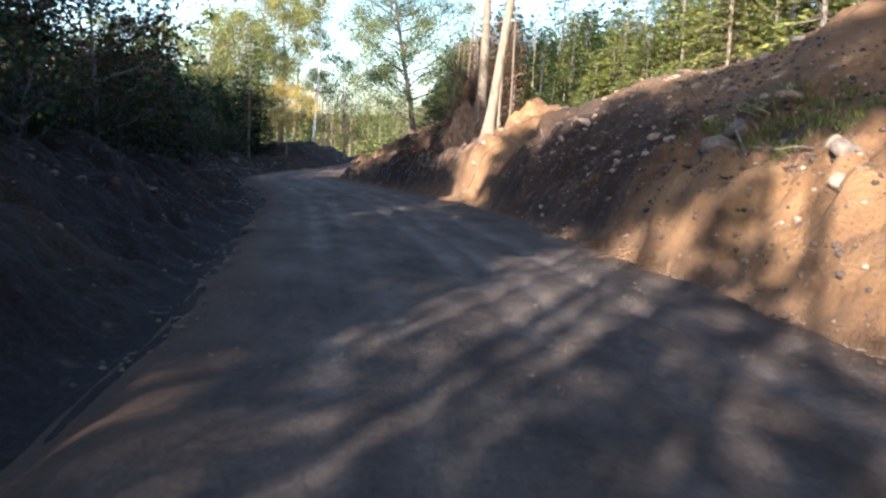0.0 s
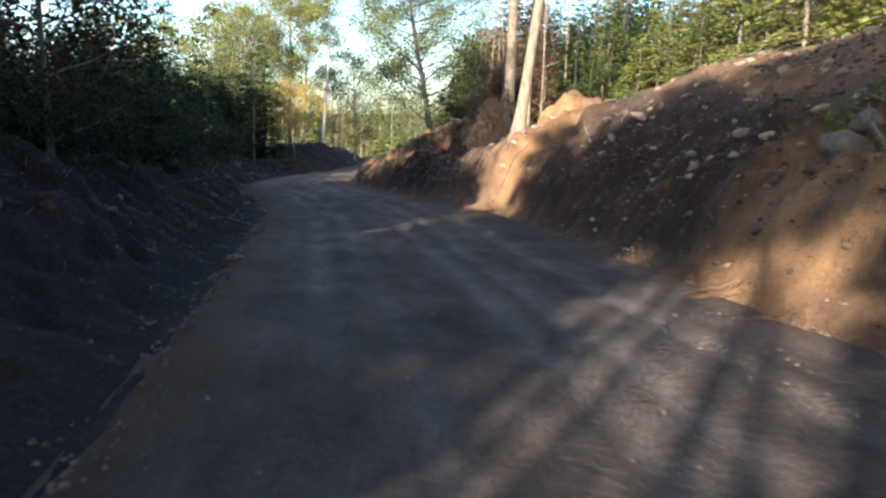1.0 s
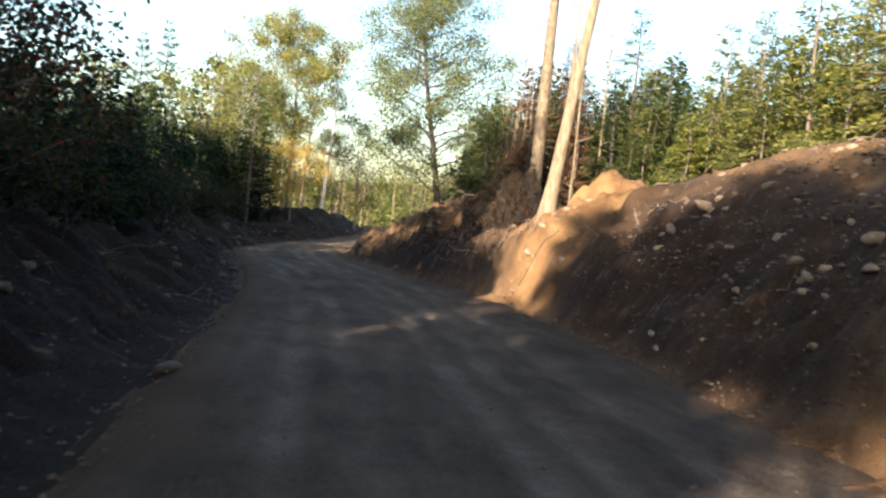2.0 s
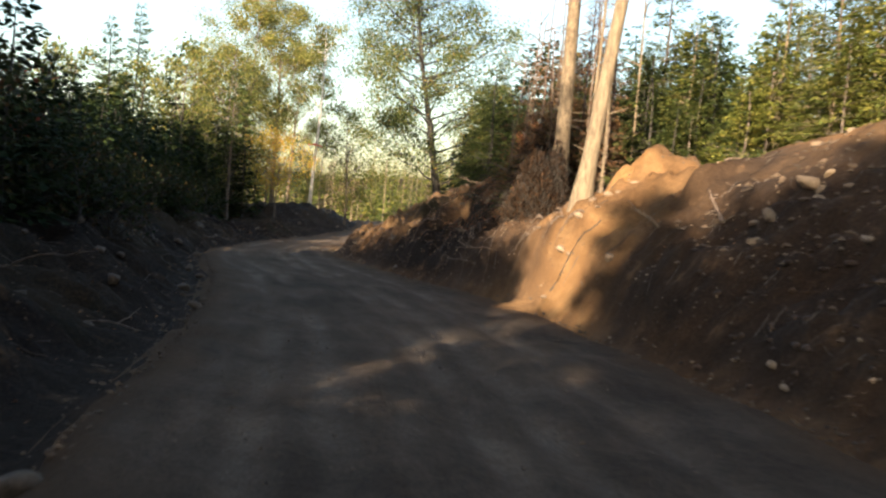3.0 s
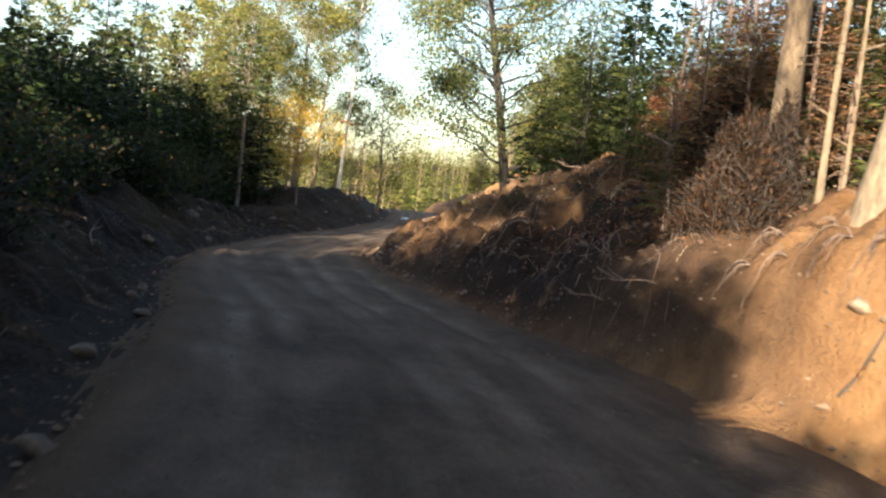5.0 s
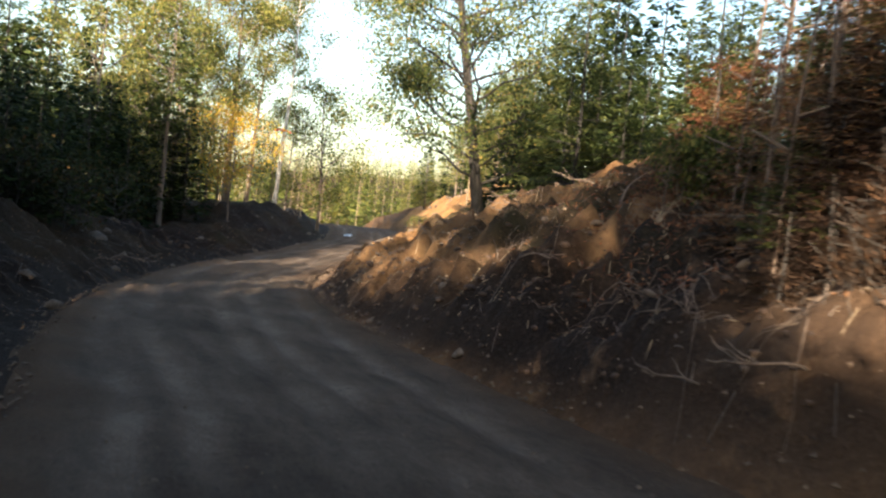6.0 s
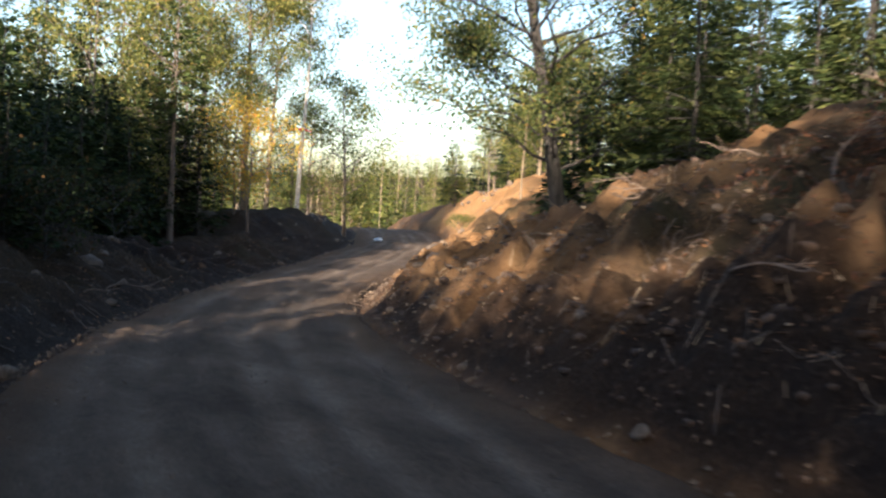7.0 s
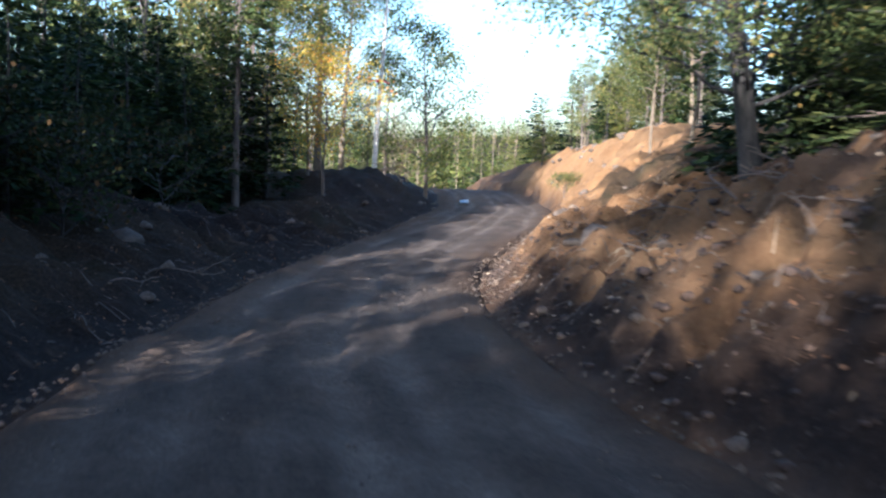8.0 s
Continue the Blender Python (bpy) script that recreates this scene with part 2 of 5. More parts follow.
NEEDLE_MIXED = leaf_material("mixed_needles", [(0.0, (0.024, 0.036, 0.014)), (0.5, (0.06, 0.08, 0.026)), (1.0, (0.13, 0.135, 0.042))], 0.38)
LEAF = leaf_material("green_leaves", [(0.0, (0.055, 0.072, 0.022)), (0.5, (0.125, 0.142, 0.042)), (0.85, (0.205, 0.195, 0.06)), (1.0, (0.26, 0.19, 0.06))], 0.4)
LEAF_GOLD = leaf_material("turning_leaves", [(0.0, (0.14, 0.15, 0.03)), (0.4, (0.36, 0.29, 0.045)), (0.8, (0.46, 0.3, 0.045)), (1.0, (0.42, 0.15, 0.03))], 0.45)
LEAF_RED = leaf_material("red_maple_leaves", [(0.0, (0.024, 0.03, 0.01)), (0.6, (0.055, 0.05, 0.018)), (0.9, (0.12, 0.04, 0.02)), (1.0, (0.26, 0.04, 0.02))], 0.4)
LEAF_DULL = leaf_material("dull_leaves", [(0.0, (0.0288, 0.0384, 0.0154)), (0.6, (0.0768, 0.096, 0.0288)), (1.0, (0.1792, 0.16, 0.0512))], 0.38)
LEAF_OAK = leaf_material("oak_leaves", [(0.0, (0.03, 0.046, 0.018)), (0.6, (0.085, 0.11, 0.04)), (0.92, (0.17, 0.17, 0.05)), (1.0, (0.23, 0.15, 0.045))], 0.4)
# Fir needles toned down, the wood's deep shade put into their colour
NEEDLE_BANK_SHADED = leaf_material("bank_fir_needles", [(0.0, (0.011, 0.02, 0.009)), (0.5, (0.03, 0.046, 0.017)), (1.0, (0.072, 0.088, 0.027))], 0.3)
# Darker copy of the fir needles, forest shade put into the colour
NEEDLE_SHADED = leaf_material("deep_fir_needles", [(0.0, (0.006, 0.012, 0.006)), (0.5, (0.016, 0.028, 0.011)), (1.0, (0.045, 0.058, 0.018))], 0.2)
# Shrub leaves near black, the same shade held in their colour
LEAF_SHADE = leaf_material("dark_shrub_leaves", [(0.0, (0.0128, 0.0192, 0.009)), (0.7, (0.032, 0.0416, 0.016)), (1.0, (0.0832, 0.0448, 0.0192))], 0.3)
GRASS = leaf_material("grass_blades", [(0.0, (0.0512, 0.064, 0.0128)), (0.6, (0.1024, 0.1152, 0.0256)), (1.0, (0.192, 0.1664, 0.0576))], 0.3)

# ---- ground ----
# The road's two edges: y, and x of the right-hand and the left-hand edge
RIGHT_Y = [-60, -20, 0, 10, 13.6, 16.3, 19.3, 21.4, 26.2, 28.5, 30, 31.5, 33.4, 36, 38.6, 41.9, 46, 52, 58, 66, 80, 95, 120, 200]
RIGHT_X = [20, 11, 6.9, 5.1, 4.3, 3.5, 2.85, 2.3, 0.95, 0.1, -0.9, -1.7, -2.7, -4.0, -5.05, -5.85, -6.05, -5.9, -5.5, -5.4, -7.2, -11, -18, -42]
LEFT_Y = [-60, -20, 0, 7, 11.3, 13.4, 17.7, 21, 24.6, 26, 29.5, 31, 36, 41, 46.8, 55, 66, 80, 105, 200]
LEFT_X = [14, 5.4, 1.5, 0.2, -0.6, -1.2, -2.2, -3.0, -3.9, -4.45, -5.6, -6.3, -8.1, -8.8, -9.1, -9.4, -9.8, -12, -17.5, -48]


def eased(y, ys, xs):
    """Interpolation, rounded over about 2 m."""
    return sum(np.interp(np.asarray(y, float) + o, ys, xs) for o in (-1.5, -0.75, 0, 0.75, 1.5)) / 5


def road_right(y):
    return eased(y, RIGHT_Y, RIGHT_X) + 0.12 * fbm(np.asarray(y, float), 0 * np.asarray(y, float), 2.0, 3, 61)


def road_left(y):
    return eased(y, LEFT_Y, LEFT_X) + 0.12 * fbm(np.asarray(y, float), 0 * np.asarray(y, float), 2.0, 3, 67)


def road_level(y):
    return np.interp(y, [-200, 55, 70, 86, 100, 130, 170], [0, 0, 0.2, 0.45, 0.1, -2.5, -4.0])


def cells(x, y, size, seed):
    """Rounded clods on a jittered grid: how near the middle of a clod a place is, from 0 to 1, and the clod's own random number."""
    x, y = np.asarray(x, float) / size, np.asarray(y, float) / size
    i, j = np.floor(x).astype(int), np.floor(y).astype(int)
    best, own = np.full(np.shape(x), 9.0), np.zeros(np.shape(x))
    for di in (-1, 0, 1):
        for dj in (-1, 0, 1):
            a, b = i + di, j + dj
            u, v = LATTICE[(a + seed) % 256, b % 256], LATTICE[b % 256, (a + seed * 3 + 7) % 256]
            d = np.hypot(a + 0.15 + 0.7 * u - x, b + 0.15 + 0.7 * v - y)
            own = np.where(d < best, LATTICE[(a * 3 + seed) % 256, (b * 5 + seed) % 256], own)
            best = np.minimum(best, d)
    return np.clip(1 - best / 0.75, 0, 1), own


def bump_at(x, y, cx, cy, rx, ry, h):
    return h * np.exp(-(((x - cx) / rx) ** 2 + ((y - cy) / ry) ** 2))


def terrain(x, y):
    """Height of the ground, and how far out of the road it lies on either side."""
    x, y = np.asarray(x, float), np.asarray(y, float)
    r, l = x - road_right(y), road_left(y) - x
    level = road_level(y)
    crest = np.interp(y, [-30, 8, 12, 15, 17, 19, 21, 23, 26, 28.6, 29.6, 32, 35, 38, 41, 44, 47, 50, 54, 60, 78, 95, 120], [3.8, 3.8, 3.8, 3.8, 3.9, 3.9, 3.56, 3.34, 2.86, 2.2, 1.65, 1.65, 1.9, 1.85, 1.6, 1.3, 1.3, 2.2, 2.75, 3.05, 2.9, 2.2, 1.0])
    out = np.interp(y, [-30, 17, 21, 25, 28.5, 31, 36, 40, 46, 55, 60, 80, 110], [4.8, 4.8, 4.2, 3.4, 2.3, 2.4, 3.0, 3.6, 3.6, 3.2, 2.6, 2.4, 4])
    foot = np.interp(y, [-30, 10, 20, 24, 26, 30, 32, 36, 43, 50, 58, 64, 90], [0.35, 0.35, 0.35, 0.6, 1.0, 0.9, 0.55, 0.3, 0.1, 0.1, 0.3, 0.6, 0.5])
    right = foot * smooth(0, 0.55, r) + (crest - foot) * np.clip((r - 0.25) / (out - 0.25), 0, 1) ** 0.92
    right += np.clip(r - out, 0, 60) * 0.035
    right -= 0.22 * (1 - np.abs(np.clip((r - out) / 0.9, -1, 1))) * (crest > 2)
    right += 1.02 * np.clip(1 - np.hypot((x - 2.75) / 0.95, (y - 28.1) / 1.05), 0, 1) + bump_at(x, y, 1.5, 26.9, 1.0, 0.7, 0.4) + bump_at(x, y, 1.3, 38.6, 2.2, 2.6, 1.35) - bump_at(x, y, -1.15, 37.0, 0.55, 0.55, 0.34) + bump_at(x, y, 3.6, 33.5, 2.0, 2.0, 0.4)
    right += bump_at(x, y, 4.3, 25.4, 1.0, 1.0, 0.12) + bump_at(x, y, 8.0, 17.6, 0.8, 1.2, 0.42) - bump_at(x, y, 8.4, 14.6, 1.6, 1.6, 0.35) + bump_at(x, y, 5.1, 23.2, 1.2, 1.7, 0.2)
    right += 0.34 * smooth(8, 10, y) * smooth(17.5, 15.5, y) * np.exp(-((r - 0.55) / 0.55) ** 2) * np.clip(0.75 + 1.3 * fbm(0.35 * x, y, 1.5, 2, 113), 0, 1.4)
    lcrest = np.interp(y, [-30, 12, 22, 30, 40, 44, 48, 55, 59, 68, 74, 100], [1.2, 1.2, 1.0, 0.9, 0.95, 0.8, 0.35, 0.4, 1.25, 1.25, 0.75, 0.6])
    left = -0.12 * np.exp(-((l - 0.35) / 0.3) ** 2) + lcrest * smooth(0.35, 3.0, l) + np.clip(l - 3, 0, 50) * 0.02
    left -= 0.25 * smooth(3.0, 5.0, l)
    rough = 0.22 * fbm(x, y, 1.7, 4, 3) + 0.3 * (np.abs(fbm(x, y, 0.9, 3, 11)) - 0.2) + 0.2 * fbm(x, y, 0.5, 3, 23)
    grooves = 0.22 * fbm(y * 2.2 + 0.4 * x, 0.15 * x, 1.0, 3, 31) + 0.12 * (np.abs(fbm(y * 2.6 + 0.5 * x, 0.2 * x, 0.8, 2, 37)) - 0.2)
    torn = np.maximum(smooth(27.6, 29.2, y - 0.8 * (x - 0.7)) * smooth(50, 46, y), (0.42 + 0.3 * smooth(18, 15, y)) * smooth(5, 9, y) * smooth(50, 46, y))
    lumps = torn * (0.24 * fbm(x * 1.1, y * 1.5, 0.85, 3, 61) + 0.22 * (np.abs(fbm(x * 0.9, y * 1.4, 0.75, 2, 67)) - 0.2))
    lumps += (0.1 + 0.26 * torn) * (np.abs(fbm(x, y, 0.42, 3, 83)) - 0.15) + (0.05 + 0.09 * torn) * fbm(x, y, 0.22, 3, 89)
    for size, high, seed in ((0.75, 0.12, 5), (0.36, 0.09, 9), (0.17, 0.045, 13)):
        near, own = cells(x + 0.25 * fbm(x, y, 0.6, 2, 97), y + 0.25 * fbm(x, y, 0.6, 2, 101), size, seed)
        lumps = lumps + torn * high * smooth(0, 0.8, near) * np.clip(1.6 * own - 0.35, 0, 1)
    calm = 1 - 0.68 * smooth(1.6, 2.8, r) * smooth(15, 17, y) * smooth(28.0, 26.5, y)
    rough, grooves, lumps = rough * calm, grooves * calm, lumps * calm
    lumps = lumps + smooth(24.8, 25.8, y) * smooth(29.2, 28.4, y) * (0.14 * (np.abs(fbm(x * 1.3, y, 0.5, 3, 127)) - 0.2) + 0.07 * fbm(x, y, 0.24, 3, 131))
    far = smooth(120, 260, y) * 13 * smooth(-500, -60, -np.abs(x + 30)) + 6 * smooth(150, 900, y)
    z = level + np.where(r > 0, right, np.where(l > 0, left, -0.07))
    z = z + smooth(0.1, 0.9, r) * (rough + (grooves + lumps) * smooth(7, 2, r)) + smooth(0.15, 1.2, l) * rough * 1.2 + far
    return z, r, l


def gz(x, y):
    return float(terrain(x, y)[0])


def axis_of(a, b, step, low, high, growth=1.18):
    """Even steps from a to b, and growing ones out to low and high."""
    mid = np.arange(a, b, step)
    up, down, s = [b], [a - step], step
    while up[-1] < high:
        s *= growth
        up.append(up[-1] + s)
    s = step
    while down[-1] > low:
        s *= growth
        down.append(down[-1] - s)
    return np.r_[down[::-1], mid, up]


def build_ground():
    ys = axis_of(7.0, 50.0, 0.08, -600, 2500, 1.06)
    left_out, right_out = axis_of(0.0, 4.6, 0.12, -0.1, 1500, 1.16)[1:], axis_of(0.0, 5.4, 0.07, -0.05, 1500, 1.14)[1:]
    left_out, right_out = left_out[left_out > 0.01], right_out[right_out > 0.01]
    a, b = road_left(ys)[:, None], road_right(ys)[:, None]
    gx = np.concatenate([a - left_out[::-1], a + (b - a) * np.linspace(0, 1, 7), b + right_out], 1)
    gy = np.repeat(ys[:, None], gx.shape[1], 1)
    z, r, l = terrain(gx, gy)
    ny, nx = gx.shape
    k = np.arange(nx * ny).reshape(ny, nx)
    quads = np.stack([k[:-1, :-1], k[:-1, 1:], k[1:, 1:], k[1:, :-1]], -1).reshape(-1, 4)
    me = mesh_from("ground", np.stack([gx, gy, z], -1).reshape(-1, 3), [quads], SOIL, True)
    patch = fbm(gx, gy, 3.0, 4, 41)
    wild = fbm(gx, gy, 1.2, 4, 47)
    litter = np.maximum(smooth(2.2, 4.5, l + wild), smooth(5.2, 7.5, r + wild))
    litter = np.maximum(litter, smooth(0.8, 2.0, r + 0.8 * wild) * smooth(28.8, 30.5, gy) * smooth(60, 56, gy) * smooth(-0.25, 0.35, patch + wild * 0.5))
    litter = np.maximum(litter, 0.75 * smooth(0.3, 1.5, l) * smooth(0.0, 0.4, patch))
    sandy = np.clip(0.62 + 0.55 * fbm(gx, gy, 0.6, 4, 137), 0, 1) * np.clip(bump_at(gx, gy, 1.4, 26.6, 1.7, 1.9, 1.5), 0, 1) + smooth(47, 49.5, gy) * smooth(90, 84, gy) * smooth(0.1, 0.6, r) * smooth(7, 4, r)
    # Torn bank and near foot made paler, sunlight put into the soil colour
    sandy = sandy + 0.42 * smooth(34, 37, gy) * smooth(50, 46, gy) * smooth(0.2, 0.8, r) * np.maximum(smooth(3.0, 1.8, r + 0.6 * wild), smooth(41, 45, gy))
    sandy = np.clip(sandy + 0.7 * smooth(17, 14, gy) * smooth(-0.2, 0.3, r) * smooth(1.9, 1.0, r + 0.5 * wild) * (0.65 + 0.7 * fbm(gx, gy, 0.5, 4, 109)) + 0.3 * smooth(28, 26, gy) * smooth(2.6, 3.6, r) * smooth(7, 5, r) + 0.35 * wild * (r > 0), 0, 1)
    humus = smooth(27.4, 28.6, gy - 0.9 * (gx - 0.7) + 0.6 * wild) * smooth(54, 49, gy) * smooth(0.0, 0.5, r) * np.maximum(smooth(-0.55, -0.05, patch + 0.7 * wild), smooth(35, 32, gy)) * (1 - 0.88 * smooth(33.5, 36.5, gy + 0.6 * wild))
    # Left bank near black, with forest shade put into the soil colour
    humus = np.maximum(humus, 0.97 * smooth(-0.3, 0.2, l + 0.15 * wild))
    # Shaded middle slope and foot painted darker, shade put into the soil
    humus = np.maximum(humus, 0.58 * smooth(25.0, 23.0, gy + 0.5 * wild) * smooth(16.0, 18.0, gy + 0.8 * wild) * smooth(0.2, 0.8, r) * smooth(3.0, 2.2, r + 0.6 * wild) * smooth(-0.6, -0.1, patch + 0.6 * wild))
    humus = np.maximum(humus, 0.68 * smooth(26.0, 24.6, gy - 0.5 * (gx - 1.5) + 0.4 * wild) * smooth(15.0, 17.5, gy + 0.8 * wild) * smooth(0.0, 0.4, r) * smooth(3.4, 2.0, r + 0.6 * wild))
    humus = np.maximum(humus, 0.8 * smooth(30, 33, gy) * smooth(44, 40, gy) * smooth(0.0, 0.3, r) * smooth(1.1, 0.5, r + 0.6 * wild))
    humus = humus * np.where((gy > 27) & (gy < 46) & (r > 0.5), 1 - 0.75 * smooth(0.02, 0.3, fbm(gx * 1.2, gy, 0.8, 4, 107)), 1)
    # Chosen clod tops made paler, with sunlit patches put into the colour
    clod = cells(gx + 0.25 * fbm(gx, gy, 0.6, 2, 97), gy + 0.25 * fbm(gx, gy, 0.6, 2, 101), 0.75, 5)
    bare = smooth(29.5, 31, gy) * smooth(48, 45, gy) * smooth(0.6, 1.2, r) * smooth(0.1, 0.5, clod[0] + 0.5 * fbm(gx, gy, 0.4, 3, 103)) * smooth(0.6, 0.8, clod[1])
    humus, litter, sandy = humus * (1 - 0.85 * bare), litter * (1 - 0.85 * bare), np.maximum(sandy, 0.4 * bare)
    # Foot of the torn bank darkened, shade put into its colour
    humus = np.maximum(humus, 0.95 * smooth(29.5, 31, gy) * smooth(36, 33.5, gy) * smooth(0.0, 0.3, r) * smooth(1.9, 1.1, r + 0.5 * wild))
    brown = 1 - 0.6 * smooth(28.0, 28.7, gy) * smooth(30.8, 29.9, gy) * smooth(0.2, 0.6, r) * smooth(2.2, 1.4, r + 0.4 * wild)
    humus, litter = humus * brown, litter * brown
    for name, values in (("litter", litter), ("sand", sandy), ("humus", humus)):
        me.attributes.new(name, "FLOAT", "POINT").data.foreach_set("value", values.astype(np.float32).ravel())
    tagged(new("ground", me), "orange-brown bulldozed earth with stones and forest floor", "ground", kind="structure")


def build_road():
    ys = np.r_[np.arange(-40, 4, 1.0), np.arange(4, 62, 0.2), np.arange(62, 150, 1.0)]
    across = np.linspace(-0.04, 1.04, 84)
    gy, f = np.meshgrid(ys, across, indexing="ij")
    a, b = road_left(gy), road_right(gy)
    gx = a + (b - a) * f
    metres = (gx - (a + b) / 2)
    ruts = sum(-0.04 * np.exp(-((metres - c - 0.15 * fbm(gy, 0 * gy, 6.0, 2, 53)) / 0.15) ** 2) for c in (-1.6, -1.05, 0.0, 0.5, 1.35))
    z = road_level(gy) + 0.03 * (1 - (2 * f - 1) ** 2) + ruts + 0.045 * fbm(gx, gy, 0.9, 4, 57) + 0.03 + 0.05 * np.exp(-((np.minimum(gx - a, b - gx) - 0.25) / 0.2) ** 2) * (0.6 + fbm(gx, gy, 0.7, 3, 73))
    z -= 0.12 * smooth(0.46, 0.54, np.abs(f - 0.5))
    worn = np.clip(-ruts / 0.035, 0, 1) * np.clip(0.65 + 0.9 * fbm(gx * 2.5, gy * 0.6, 1.5, 3, 59), 0, 1)
    n, m = gx.shape
    k = np.arange(n * m).reshape(n, m)
    quads = np.stack([k[:-1, :-1], k[:-1, 1:], k[1:, 1:], k[1:, :-1]], -1).reshape(-1, 4)
    me = mesh_from("road", np.stack([gx, gy, z], -1).reshape(-1, 3), [quads], GRAVEL, True)
    me.attributes.new("rut", "FLOAT", "POINT").data.foreach_set("value", np.clip(worn, 0, 1).astype(np.float32).ravel())
    rim = np.minimum(gx - a, b - gx) + 0.35 * fbm(gx, gy, 0.8, 3, 71)
    me.attributes.new("verge", "FLOAT", "POINT").data.foreach_set("value", smooth(0.75, 0.05, rim).astype(np.float32).ravel())
    uv = me.uv_layers.new(name="along")
    pairs = np.stack([metres, gy], -1).reshape(-1, 2).astype(np.float32)
    uv.data.foreach_set("uv", pairs[quads.ravel()].ravel())
    tagged(new("road", me), "unpaved brown gravel road with faint wheel ruts", "road", kind="structure")


build_ground()
build_road()


# ---- trees ----
def trunk_line(rng, h, lean=0.02, wave=0.06, n=9, bend=(0, 0)):
    t = np.linspace(0, 1, n)
    a = rng.uniform(0, 6.28)
    x = lean * h * t * math.cos(a) + wave * np.sin(t * rng.uniform(3, 7) + a) * t + bend[0] * t
    y = lean * h * t * math.sin(a) + wave * np.cos(t * rng.uniform(3, 7) + a) * t - wave * math.cos(a) * t + bend[1] * t
    return np.stack([x, y, t * h], 1)


def along(line, t):
    s = np.linspace(0, 1, len(line))
    return np.stack([np.interp(t, s, line[:, k]) for k in range(3)], -1)


def conifer(name, label, seed, h, spread, bare=0.08, needles=NEEDLE, bark=BARK_GREY, whorl=0.17, per=6, thick=0.011, dense=0.95, dead=6, wide=1.0, long=1.0, tier=0.36, category="tree"):
    """A fir: a tapered trunk, tiers of drooping boughs, each a flat frond of short needle twigs."""
    rng = np.random.RandomState(seed)
    root = new(name)
    line = trunk_line(rng, h, 0.015, 0.05)
    wood, green = Build(), Build()
    wood.tube(line - [0, 0, 0.25], np.linspace(thick * h + 0.02, 0.012, len(line)) * np.r_[1.25, np.ones(len(line) - 1)], 7)
    boughs = int((1 - bare) * h / whorl * per)
    for t in bare + (0.985 - bare) * (np.arange(boughs) + rng.uniform(0, 1, boughs)) / boughs:
        t = np.clip((np.round(t * h / tier) * tier + rng.normal(0, 0.055)) / h, bare, 0.985)
        top = (t - bare) / (1 - bare)
        reach = spread * (1 - top) ** 0.82 * rng.uniform(0.55, 1.12) * (0.7 + 0.3 * min(1, top * 6)) + 0.09
        a, rise = rng.uniform(0, 6.283), rng.uniform(-0.12, 0.3) + 0.55 * top ** 2
        q = np.linspace(0, 1, 4)
        out = np.stack([np.cos(a) * reach * q, np.sin(a) * reach * q, reach * (rise * q - 0.42 * q * q * (1 - top) + 0.12 * q ** 3)], 1)
        bough = along(line, t) + out
        if reach > 0.7 and dense > 0.8:
            wood.tube(bough[::3], [0.004 + 0.008 * reach, 0.003], 3)
        count = max(4, int(reach * 30 * dense))
        f = rng.uniform(0.1, 1.0, count) ** 0.75
        way, across = np.array([math.cos(a), math.sin(a), 0.0]), np.array([-math.sin(a), math.cos(a), 0.0])
        off = rng.uniform(-1, 1, count) * (0.3 * reach * (1.05 - f) + 0.05)
        base = along(bough, f) + across * off[:, None] - [0, 0, 0.22] * np.abs(off)[:, None] + rng.normal(0, 0.028, (count, 3))
        lean = (np.sign(off) * rng.uniform(0.35, 1.1, count))[:, None]
        ways = unit(way + across * lean + [0, 0, 1] * rng.normal(-0.16, 0.3, count)[:, None])
        flat = unit(np.cross(ways, [0, 0, 1]) + rng.normal(0, 0.5, (count, 3)))
        green.leaves(base, ways, flat, rng.uniform(0.13, 0.26, count) * (0.7 + 0.3 * reach) * long, rng.uniform(0.035, 0.07, count) * wide)
    for k in range(dead):
        z, a, reach = rng.uniform(0.1, max(bare, 0.2)) * h, rng.uniform(0, 6.283), spread * rng.uniform(0.25, 0.7)
        s = np.linspace(0, 1, 4)[:, None]
        wood.tube(along(line, z / h) + s * [math.cos(a) * reach, math.sin(a) * reach, 0] - s * s * [0, 0, 0.2], np.linspace(0.01, 0.003, 4), 3)
    part("trunk", wood.mesh("trunk", bark, True), root)
    part("crown", green.mesh("crown", needles), root)
    return tagged(root, label, category)


